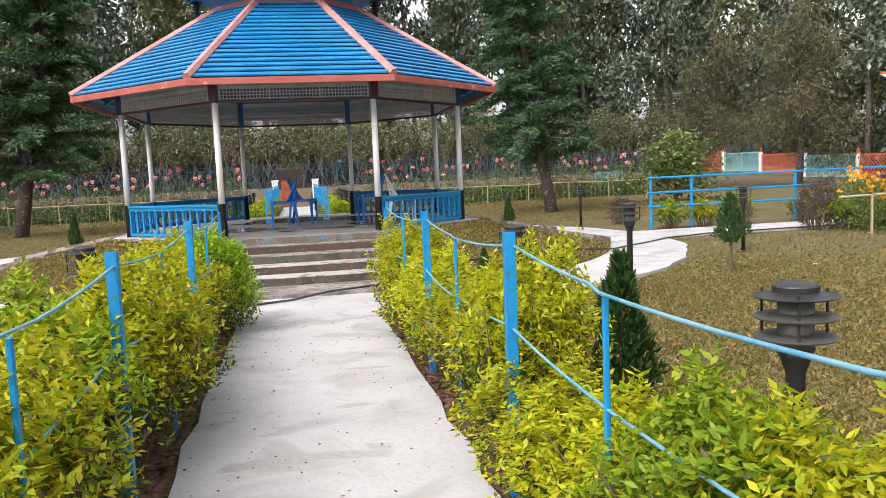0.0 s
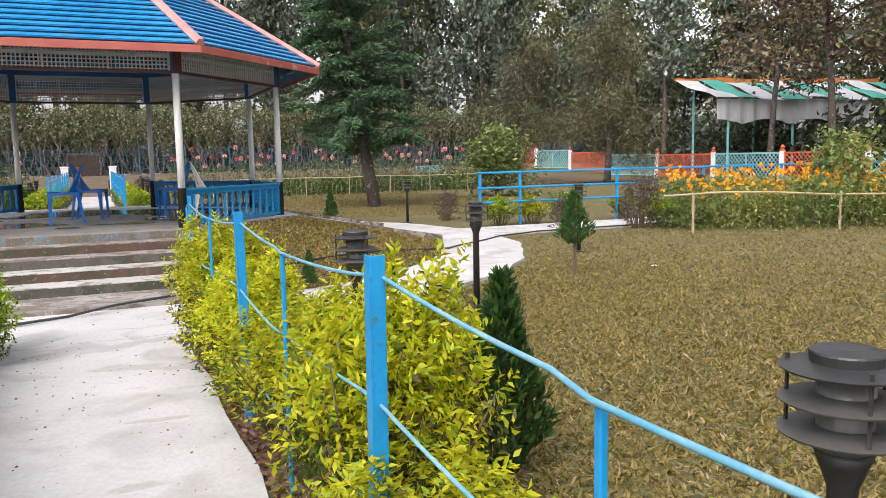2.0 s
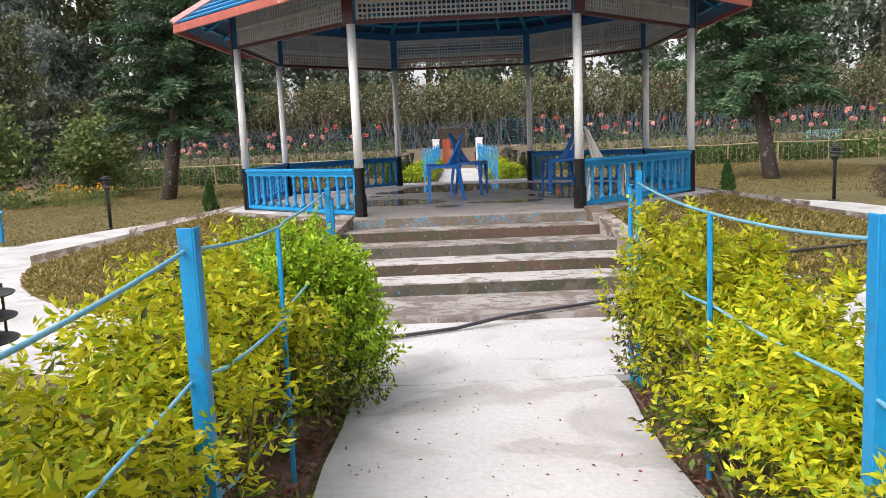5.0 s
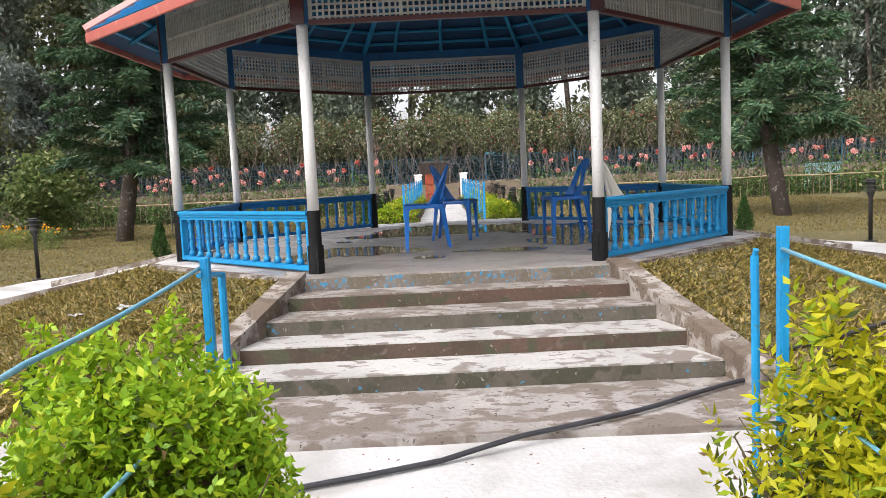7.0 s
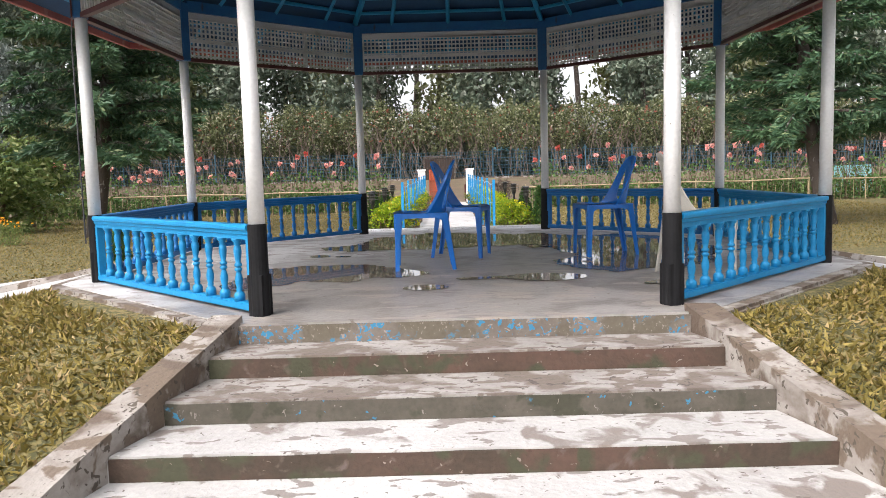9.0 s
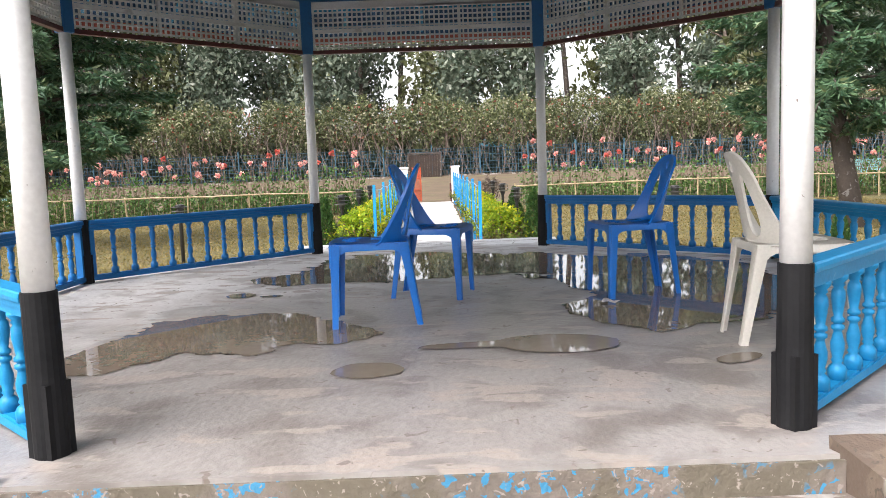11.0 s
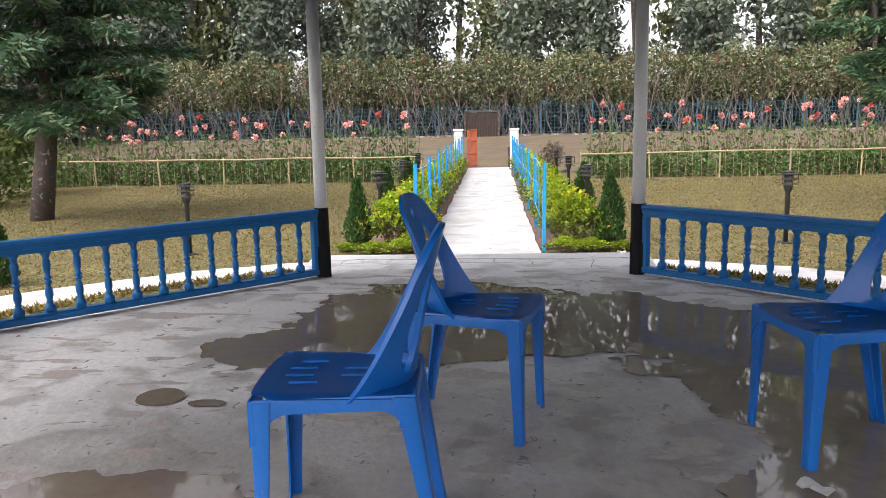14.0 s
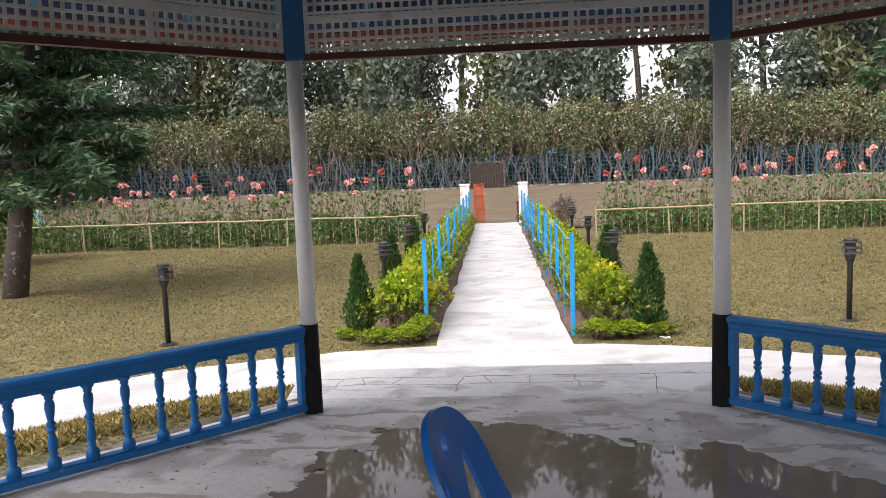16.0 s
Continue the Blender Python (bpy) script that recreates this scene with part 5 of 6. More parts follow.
def build_grass():
    rng = np.random.default_rng(41)
    n = 150000
    r = np.sqrt(rng.uniform(3.3 ** 2, 5.56 ** 2, n))
    a = rng.uniform(0, 2 * math.pi, n)

    def bank(x, y):
        return ~((y < 0) & (np.abs(x) < 1.38 + 0.24 * (-3.03 - y))) & ~((y > 0) & (np.abs(x) < 1.40 + 0.1 * (y - 3))) & ~(np.abs(y) < 1.40 + 0.08 * (np.abs(x) - 3)) & (np.maximum(np.maximum(np.abs(x), np.abs(y)), (np.abs(x) + np.abs(y)) / 1.41421) > 3.12)
    grass_patch("bank_grass", rng, r * np.cos(a), r * np.sin(a), bank, 0.058, 0.017)
    n = 190000
    x, y = rng.uniform(1.5, 9.5, n), rng.uniform(-15.5, -2.5, n)
    w = rng.uniform(0.05, 1, n)
    grass_patch("near_grass", rng, x, y, lambda x, y: (np.hypot(x, y) > 6.9) & (w < np.clip((9.5 - x) / 6, 0, 1) * np.clip((-2.5 - y) / 3.5, 0, 1) * np.clip((y + 15.5) / 2.5, 0, 1)), 0.046, 0.012)
    n = 110000
    x, y = rng.uniform(1.5, 15, n), rng.uniform(-15, -1.0, n)
    w = rng.uniform(0, 1, n)
    grass_patch("lawn_grass", rng, x, y, lambda x, y: (np.hypot(x, y) > 6.9) & (w < np.clip(1.25 - (x + (y + 14)) / 22, 0.35, 1)), 0.058, 0.017)
    n = 125000
    x, y = rng.uniform(-13, 13, n), rng.uniform(5, 19, n)
    grass_patch("far_grass", rng, x, y, lambda x, y: (np.hypot(x, y) > 6.9) & (np.abs(x) > 1.6), 0.052, 0.014)
    n = 40000
    x, y = rng.uniform(-12, -1.6, n), rng.uniform(-14, 5, n)
    grass_patch("west_grass", rng, x, y, lambda x, y: (np.hypot(x, y) > 6.9) & (np.abs(y) > 0.8), 0.065, 0.018)


build_front_hedges()
build_back_hedges()
build_fences()
build_lamps()
build_small_conifers()
build_hose()
build_litter()
build_grass()


# ---- flower beds ----
def make_rose(seed, blooms, red):
    rng = np.random.default_rng(seed)
    rose = thing("rose_bush", pose(0, 0, 0), "tall leafy rose bush carrying coral pink blooms" if not red else "leafy rose bush with one red bloom", "rose bush", "rose rows")
    n = 240
    h = np.where(rng.uniform(0, 1, n) < 0.82, rng.uniform(0.03, 0.55, n), rng.uniform(0.5, 1.15, n))
    base = np.stack([rng.normal(0, 0.24, n), rng.normal(0, 0.20, n), h * 1.25], 1)
    way = rng.normal(size=(n, 3)) + np.array([0, 0, 0.1])
    link_part("leaves", quad_mesh("leaves", leaf_quads(rng, base, way, 0.125, 0.075), L_ROSE), rose)
    bm = bmesh.new()
    tips = []
    for i in range(8):
        x, y = rng.normal(0, 0.1), rng.normal(0, 0.1)
        ht = rng.uniform(1.4, 2.05) if i < blooms else rng.uniform(0.8, 1.4)
        tip = (x + rng.normal(0, 0.18), y + rng.normal(0, 0.12), ht)
        tips.append(tip)
        tube(bm, [(x, y, -0.02), ((x + tip[0]) / 2 + 0.03, y, ht * 0.5), tip], [0.012, 0.009, 0.006], 4)
    tagged(part("stem_tangle", bm, M_STEM, rose), kind="stuff")
    for i in range(blooms):
        c = np.array(tips[i])
        m = 26
        d = unit(rng.normal(size=(m, 3)) + np.array([0, 0, 0.5]))
        q = leaf_quads(rng, c + d * 0.02, d, 0.09, 0.10, 0.3)
        link_part("bloom", quad_mesh("bloom", q, L_RED if red else L_BLOOM), rose, "ragged coral bloom")
    return rose


def build_roses():
    rng = random.Random(8)
    kinds = [make_rose(101, 3, False), make_rose(102, 1, True), make_rose(103, 0, False), make_rose(104, 0, False), make_rose(105, 2, False)]
    spots = [[] for _ in kinds]
    i = 0
    for x0, x1 in ((-15.0, -2.3), (3.2, 17.0)):
        for row in (19.9, 21.2):
            x = x0
            while x < x1:
                k = (i * 5 + int(x * 3) + (0 if row < 20 else 2)) % 5
                if row < 20 and rng.random() < 0.5:
                    k = 2
                spots[k].append((x, row + rng.uniform(-0.2, 0.2), LAWN, rng.uniform(0, 360), (1.0, 1.0, rng.uniform(0.85, 1.12))))
                x += 0.56 + rng.uniform(-0.1, 0.1)
                i += 1
    for src, sp in zip(kinds, spots):
        place_copies(src, sp)
    for x0, x1 in ((-15.2, -1.9), (2.6, 17.2)):
        fence = thing("bamboo_fence", pose(0, 0, 0), "low weathered bamboo fence in front of the roses", "fence", "bamboo fences")
        x = x0
        while x < x1 + 0.1:
            bm = bmesh.new()
            tube(bm, [(x, 19.3, LAWN - 0.02), (x + rng.uniform(-0.05, 0.05), 19.3, 0.2)], 0.022, 6)
            part("stake", bm, M_BAMBOO, fence)
            x += 1.9
        bm = bmesh.new()
        tube(bm, [(x0 + (x1 - x0) * k / 8, 19.27, 0.14 + rng.uniform(-0.03, 0.03)) for k in range(9)], 0.024, 6)
        part("pole", bm, M_BAMBOO, fence)
        bm = bmesh.new()
        for k in range(int((x1 - x0) / 0.22)):
            xx = x0 + 0.22 * k
            tube(bm, [(xx, 19.3, LAWN - 0.02), (xx + rng.uniform(-0.04, 0.04), 19.3, 0.05 + rng.uniform(-0.2, 0.05))], 0.005, 4)
        tagged(part("stake_row", bm, M_BAMBOO, fence), kind="stuff")


def build_orange_bed():
    rng = np.random.default_rng(66)
    kinds = []
    for s in range(3):
        bush = thing("flower_bush", pose(0, 0, 0), "leafy flower bush dotted with orange and yellow blooms", "flower bush", "orange flower bed")
        n = 1300
        h = rng.uniform(0, 1, n) ** 0.9
        base = np.stack([rng.normal(0, 0.38, n), rng.normal(0, 0.38, n), h * 0.95], 1)
        link_part("leaves", quad_mesh("leaves", leaf_quads(rng, base, rng.normal(size=(n, 3)) + np.array([0, 0, 0.6]), 0.10, 0.035), L_BED if s else L_SHRUB), bush)
        m = 17
        c = np.stack([rng.normal(0, 0.40, m), rng.normal(0, 0.36, m), rng.uniform(0.75, 1.22, m)], 1)
        cc = np.repeat(c, 7, 0)
        d = unit(rng.normal(size=(7 * m, 3)) + np.array([0, 0, 0.4]))
        tagged(link_part("blossom", quad_mesh("blossom", leaf_quads(rng, cc, d, 0.075, 0.065), L_YELLOW), bush, "orange and yellow blossom"), kind="stuff")
        bm = bmesh.new()
        twigs(bm, np.random.default_rng(s), 12, (0.4, 0.4), 0.9)
        tagged(part("twig_mass", bm, M_STEM, bush), kind="stuff")
        kinds.append(bush)
    spots = [[], [], []]
    r = random.Random(2)
    i = 0
    for row in range(3):
        x = 10.3
        while x < 17.5:
            spots[i % 3].append((x + 0.55 * row + r.uniform(-0.2, 0.2), -1.75 - 0.36 * (x - 10.1) + row * 0.7 + r.uniform(-0.2, 0.2), LAWN, r.uniform(0, 360), r.uniform(0.75, 1.0)))
            x += 0.8
            i += 1
    for k in range(7):
        spots[k % 3].append((-9.6 - 0.8 * k, 10.3 + 0.5 * r.uniform(-1, 1), LAWN, 50 * k, 0.5))
    for src, sp in zip(kinds, spots):
        place_copies(src, sp)
    fence = thing("bamboo_fence", pose(0, 0, 0), "low bent bamboo rail beside the orange flowers", "fence", "bamboo fences")
    for x in (10.0, 12.6, 15.2, 17.8):
        bm = bmesh.new()
        y = -2.35 - 0.36 * (x - 10)
        tube(bm, [(x, y, LAWN - 0.02), (x, y, 0.12)], 0.024, 6)
        part("stake", bm, M_BAMBOO, fence)
    bm = bmesh.new()
    tube(bm, [(9.5 + k, -2.14 - 0.36 * k, 0.08 + 0.05 * math.sin(1.3 * k)) for k in range(10)], 0.022, 6)
    part("pole", bm, M_BAMBOO, fence)


# ---- gate at the path's end ----
def build_gate():
    for s in (-1, 1):
        bm = bmesh.new()
        box(bm, (s * 0.98 - 0.08, 25.0, 0.07), (0.30, 0.34, 1.36))
        box(bm, (s * 0.98 - 0.08, 25.0, 0.77), (0.36, 0.40, 0.07))
        bmesh.ops.bevel(bm, geom=bm.edges[:], offset=0.015, segments=1, affect="EDGES")
        tagged(part("gate_pillar", bm, M_PILLAR, None), "whitewashed gate pillar with pinkish stains", "pillar", "gate pillars")
    gate = thing("gate", pose(-0.86, 25.2, LAWN), "orange-red steel gate leaf standing open", "gate")
    bm = bmesh.new()
    box(bm, (0.12, 0.03, 0.70), (0.04, 0.04, 1.36))
    box(bm, (0.42, 0.75, 0.70), (0.04, 0.04, 1.36))
    for z in (0.08, 0.5, 0.95, 1.36):
        tube(bm, [(0.12, 0.03, z), (0.42, 0.75, z)], 0.022, 5)
    part("frame", bm, M_REDGATE, gate)
    for k in range(1, 8):
        bm = bmesh.new()
        f = k / 8
        tube(bm, [(0.12 + 0.3 * f, 0.03 + 0.72 * f, 0.08), (0.12 + 0.3 * f, 0.03 + 0.72 * f, 1.36)], 0.016, 5)
        part("bar", bm, M_REDGATE, gate)


def build_gate_stub():
    gate = thing("gate", pose(0.72, 25.2, LAWN), "dark red steel gate leaf folded back", "gate")
    bm = bmesh.new()
    for y in (0.05, 0.75):
        tube(bm, [(0, y, 0.05), (0, y, 0.75)], 0.03, 6)
    for z in (0.08, 0.4, 0.74):
        tube(bm, [(0, 0.05, z), (0, 0.75, z)], 0.026, 5)
    part("frame", bm, M_MAROON, gate)
    for k in range(1, 6):
        bm = bmesh.new()
        tube(bm, [(0, 0.05 + 0.117 * k, 0.08), (0, 0.05 + 0.117 * k, 0.74)], 0.02, 5)
        part("bar", bm, M_MAROON, gate)


# ---- far hedge of climbing vines over a steel fence ----
def build_vine_hedge():
    rng = np.random.default_rng(12)
    z0 = 0.12
    fence = thing("steel_fence", pose(0, 44.0, z0), "dark blue-grey steel bar fence below the vines", "fence")
    bm = bmesh.new()
    for i in range(460):
        x = -46 + 0.2 * i
        tube(bm, [(x, 0, 0), (x, 0, 1.75)], 0.014, 4)
    for z in (0.22, 0.44, 0.66, 0.88, 1.10, 1.32, 1.54, 1.74):
        tube(bm, [(-46, 0, z), (46, 0, z)], 0.014, 4)
    tagged(part("mesh_grid", bm, M_DARKFENCE, fence), kind="stuff")
    for i in range(31):
        bm = bmesh.new()
        x = -45 + 3 * i
        tube(bm, [(x, -0.05, 0), (x, -0.05, 2.0)], 0.05, 5)
        part("post", bm, M_DARKFENCE, fence)
    bm = bmesh.new()
    prism(bm, [(-46, 43.3), (46, 43.3), (46, 43.6), (-46, 43.6)], z0 - 0.4, z0 + 0.12)
    tagged(part("kerb", bm, M_KERB, None), "low concrete kerb below the steel fence", "kerb", kind="structure")
    r = random.Random(4)
    for seg in range(12):
        x0 = -46 + 7.7 * seg
        vine = thing("climbing_vine", pose(x0 + 3.85, 45.2, z0), "dense climbing vine with twisted bare stems and reddish tips", "vine", "vines over the fence")
        n = 8200
        x = rng.uniform(-4.3, 4.3, n)
        edge_noise = 0.45 * np.sin(1.3 * (x + x0)) + 0.35 * np.sin(3.1 * (x + x0) + 1) + 0.2 * np.sin(7.7 * x)
        t = rng.uniform(0, 1, n)
        top = 4.7 + 0.7 * edge_noise + 0.5 * (rng.uniform(0, 1, n) > 0.93)
        low = 1.85 + 0.5 * np.sin(2.3 * (x + x0) + 2) + 0.3 * np.sin(6.1 * x)
        z = low + (top - low) * t
        y = rng.normal(0, 0.5, n) - 0.9 * np.sin(math.pi * t) * rng.uniform(0.2, 1, n)
        way = rng.normal(size=(n, 3)) * np.array([1, 0.6, 1]) + np.array([0, -0.4, -0.35])
        link_part("foliage", quad_mesh("foliage", leaf_quads(rng, np.stack([x, y, z], 1), way, 0.20, 0.105), L_VINE), vine)
        m = 120
        xb = rng.uniform(-4, 4, m)
        base = np.stack([xb, rng.normal(-0.8, 0.3, m), rng.uniform(2.4, 4.6, m)], 1)
        tagged(link_part("withered_growth", quad_mesh("withered_growth", leaf_quads(rng, base, rng.normal(size=(m, 3)), 0.24, 0.15), L_RUST), vine, "reddish withered growth"), kind="stuff")
        bm = bmesh.new()
        for _ in range(58):
            x = r.uniform(-4, 4)
            pts = [(x, r.uniform(-0.9, -0.2), 0)]
            for k in range(4):
                px, py, pz = pts[-1]
                pts.append((px + r.uniform(-0.5, 0.5), py + r.uniform(-0.2, 0.05), pz + 0.85))
            thick = r.uniform(0.45, 1.0)
            tube(bm, pts, [thick * v for v in (0.05, 0.042, 0.036, 0.03, 0.022)], 4)
        tagged(part("stem_tangle", bm, M_PALEBARK, vine, "twisted grey stems"), kind="stuff")
    door = thing("service_gate", pose(-0.45, 43.1, z0), "dark brown wooden gate below the vines", "gate")
    bm = bmesh.new()
    for sx in (-0.98, 0.98):
        box(bm, (sx, 0, 0.75), (0.10, 0.10, 1.5))
    box(bm, (0, 0, 1.47), (1.9, 0.09, 0.09))
    part("frame", bm, M_BARK, door)
    for k in range(12):
        bm = bmesh.new()
        box(bm, (-0.86 + 0.156 * k, 0.02, 0.70), (0.146, 0.03, 1.36))
        part("plank", bm, M_DOORWOOD, door)
    bm = bmesh.new()
    box(bm, (0, 0, 2.25), (6.5, 3.0, 0.08), pose(0, 0, 0, 12, 0, 0))
    for sx in (-3, 3):
        for sy in (-1.3, 1.3):
            tube(bm, [(sx, sy, 0), (sx, sy, 2.3)], 0.05, 5)
    ob = part("shed", bm, M_BLUESHEET, None)
    ob.matrix_basis = pose(6.5, 49.5, 0.13)
    tagged(ob, "open shed with a pale blue sheet roof behind the vines", "shed")


# ---- trees ----
def limb_points(rng, start, way, length, n, bend=0.25):
    pts = [np.array(start, float)]
    d = np.array(way, float)
    d /= np.linalg.norm(d)
    for _ in range(n):
        d = d + bend * rng.normal(size=3) * 0.5
        d /= np.linalg.norm(d)
        pts.append(pts[-1] + d * length / n)
    return pts


def make_tree(name, seed, height, trunk_r, bare, spread, leaves, leaf, wide, l_mat, b_mat, label, group, limbs=12, droop=0.0, clump=0.9):
    """A trunk with limbs and a crown of many separate leaves in uneven clumps."""
    rng = np.random.default_rng(seed)
    tree = thing(name, pose(0, 0, 0), label, "tree", group)
    bm = bmesh.new()
    tp = limb_points(rng, (0, 0, -0.2), (0, 0, 1), height, 8, 0.09)
    tube(bm, [tuple(p) for p in tp], [trunk_r * (1.15 - 0.11 * i) for i in range(9)], 8)
    part("trunk", bm, b_mat, tree, "", True)
    bm = bmesh.new()
    centres, sizes = [], []
    for i in range(limbs):
        f = bare + (1 - bare) * (i + rng.uniform(0, 0.8)) / limbs
        k = min(7, int(f * 8))
        s = tp[k] + (tp[k + 1] - tp[k]) * (f * 8 - k)
        a = i * 2.4 + rng.uniform(-0.4, 0.4)
        ln = spread * (1.05 - 0.55 * f) * rng.uniform(0.7, 1.2)
        pts = limb_points(rng, s, (math.cos(a), math.sin(a), rng.uniform(0.25, 0.8) - droop), ln, 4)
        tube(bm, [tuple(p) for p in pts], [trunk_r * 0.34, trunk_r * 0.27, trunk_r * 0.2, trunk_r * 0.13, trunk_r * 0.06], 5)
        for j, p in enumerate(pts[1:], 1):
            centres += [p, p + rng.normal(0, 0.35 * clump, 3)]
            sizes += [clump * rng.uniform(0.5, 1.1)] * 2
    tagged(part("branchwork", bm, b_mat, tree, "", True), kind="stuff")
    centres, sizes = np.array(centres), np.array(sizes)
    pick = rng.integers(0, len(centres), leaves)
    d = unit(rng.normal(size=(leaves, 3))) * (rng.uniform(0.15, 1, leaves) ** 0.5)[:, None]
    base = centres[pick] + d * sizes[pick][:, None] * np.array([1.15, 1.15, 0.72])
    if droop:
        base[:, 2] -= rng.uniform(0, 1, leaves) * droop * 2.2
    way = rng.normal(size=(leaves, 3)) + d * 0.6 + np.array([0, 0, -0.25 - 1.6 * droop])
    link_part("crown", quad_mesh("crown", leaf_quads(rng, base, way, leaf, wide), l_mat), tree)
    return tree


def make_conifer(seed, height, reach, boughs, per):
    """A lawn conifer with tiers of drooping feathery boughs."""
    rng = np.random.default_rng(seed)
    tree = thing("conifer", pose(0, 0, 0), "dark green lawn conifer with feathery drooping boughs", "tree", "lawn conifers")
    tp = limb_points(rng, (0, 0, -0.1), (0.18, 0, 1), height, 8, 0.05)
    bm = bmesh.new()
    tube(bm, [tuple(p) for p in tp], [0.25 * (1.1 - 0.12 * i) for i in range(9)], 10)
    part("trunk", bm, M_BARK, tree, "", True)
    bm = bmesh.new()
    bases, ways = [], []
    for i in range(boughs):
        f = 0.17 + 0.8 * (i + rng.uniform(0, 1)) / boughs
        k = min(7, int(f * 8))
        s = tp[k] + (tp[k + 1] - tp[k]) * (f * 8 - k)
        a = i * 2.4 + rng.uniform(-0.5, 0.5)
        ln = reach * (1.12 - 0.85 * f) * rng.uniform(0.65, 1.15)
        pts = limb_points(rng, s, (math.cos(a), math.sin(a), 0.22), ln, 5, 0.2)
        for j in range(6):
            pts[j] = pts[j] - np.array([0, 0, 0.32 * ln * (j / 5) ** 2 * 0.6])
        tube(bm, [tuple(p) for p in pts], [0.05, 0.042, 0.034, 0.026, 0.018, 0.008], 5)
        m = int(per * ln / reach) + 40
        u = rng.uniform(0.12, 1, m) * 4.999
        j = u.astype(int)
        P = np.array(pts)
        pos = P[j] + (P[j + 1] - P[j]) * (u - j)[:, None]
        dirb = unit(P[5] - P[0])
        sidev = np.array([-dirb[1], dirb[0], 0])
        fan = rng.uniform(-1, 1, m)[:, None] * 0.42 * (1.1 - 0.12 * u)[:, None]
        pos = pos + sidev * fan + rng.normal(0, 0.05, (m, 3)) - np.array([0, 0, 1]) * np.abs(fan) * 0.35
        bases.append(pos)
        ways.append(dirb * 0.7 + sidev * np.sign(fan) * 0.8 + rng.normal(0, 0.35, (m, 3)) + np.array([0, 0, -0.25]))
    tagged(part("branchwork", bm, M_BARK, tree, "", True), kind="stuff")
    q = leaf_quads(rng, np.concatenate(bases), np.concatenate(ways), 0.26, 0.06)
    link_part("needles", quad_mesh("needles", q, L_CONIFER), tree)
    return tree


def build_trees():
    a = make_conifer(3, 11.5, 3.5, 100, 620)
    place_copies(a, [(-8.5, 11.5, LAWN, 0, (0.80, 0.80, 0.92)), (8.05, 9.6, LAWN, 140, (0.74, 0.74, 0.9))])
    r = random.Random(14)
    kinds = [make_tree("forest_tree", 201, 17, 0.20, 0.30, 3.2, 2702, 0.53, 0.25, L_FOREST, M_BARK, "tall dark forest tree with a loose broken crown", "forest", 16, 0, 1.15),
             make_tree("forest_tree", 202, 19, 0.19, 0.38, 3.0, 2530, 0.53, 0.25, L_FOREST, M_BARK, "tall slender forest tree with pale glinting leaves", "forest", 16, 0, 1.1),
             make_tree("forest_tree", 203, 14, 0.18, 0.14, 3.6, 2875, 0.53, 0.25, L_OLIVE, M_PALEBARK, "leafy olive green forest tree", "forest", 18, 0, 1.2),
             make_tree("forest_tree", 204, 9, 0.14, 0.08, 3.0, 2415, 0.53, 0.25, L_FOREST, M_BARK, "lower bushy forest tree filling the understorey", "forest", 14, 0, 1.2),
             make_tree("forest_tree", 205, 15, 0.18, 0.12, 3.6, 2989, 0.53, 0.25, L_HAZY, M_PALEBARK, "forest tree behind the lawn, paled to grey-green as by haze", "forest", 18, 0, 1.2)]
    spots = [[], [], [], [], []]

    def add(k, x, y, sc=1.0):
        if 31 < x < 50 and 0.68 * x < y + 14.2 < 1.2 * x:
            return  # the stall's clearing
        z = ground_height(x, y)
        spots[k].append((x, y, z, r.uniform(0, 360), (sc, sc, sc * r.uniform(0.95, 1.15) * (1.25 if y > 50 and k < 3 else 1.0))))
    for i in range(15):
        x = -46 + 6.6 * i
        add((0, 2, 1)[i % 3], x + r.uniform(-1.5, 1.5), 51 + r.uniform(-1, 2))
        if not 6 < i < 9:
            add((1, 0, 2)[i % 3], x + 3 + r.uniform(-1.5, 1.5), 59 + r.uniform(-2, 2), 1.1)
        add(3, x + 1.5, 55 + r.uniform(-1, 1), 0.8 if 5 < i < 10 else 1.0)
    for i in range(11):
        y = 44 - 6.2 * i
        add((0, 2, 1)[i % 3], 46 + r.uniform(-2, 3), y)
        add(3, 43 + r.uniform(-1, 1), y + 3, 0.9)
        add((1, 0)[i % 2], 55 + r.uniform(-2, 2), y + 2, 1.15)
    for i in range(10):
        y = 46 - 6.0 * i
        add((4, 2, 4)[i % 3], -31 - r.uniform(0, 5), y)
        add((4, 4, 2)[i % 3], -26 - r.uniform(0, 4), y + 3, 0.6)
    for i in range(13):
        add(3, -42 + 7 * i + r.uniform(-2, 2), 49.5 + r.uniform(-0.5, 0.8), 0.95)
    for i in range(9):
        add((0, 2, 1)[i % 3], 38.0 + r.uniform(-1.5, 1.5) + (5 if 2 < i < 7 else 0), 42 - 5.2 * i, 0.95)
    for i in range(6):
        add((2, 0, 1)[i % 3], -40 + 16 * i, -38 + r.uniform(-3, 3), 1.1)
    for i in range(20):
        add((1, 2, 0)[i % 3], -44 + 4.7 * i + r.uniform(-1, 1), 68 + r.uniform(-3, 3), 1.35)
    for i in range(8):
        add((0, 3, 2, 3)[i % 4], 51.5 + r.uniform(0, 2), 16 + 4.4 * i, 1.1)
    for src, sp in zip(kinds, spots):
        place_copies(src, sp)
    # leaf band added to keep the gaps below vines and crowns dark
    rng = np.random.default_rng(88)
    n = 42000
    u = rng.uniform(0, 1, n)
    side = rng.integers(0, 10, n)
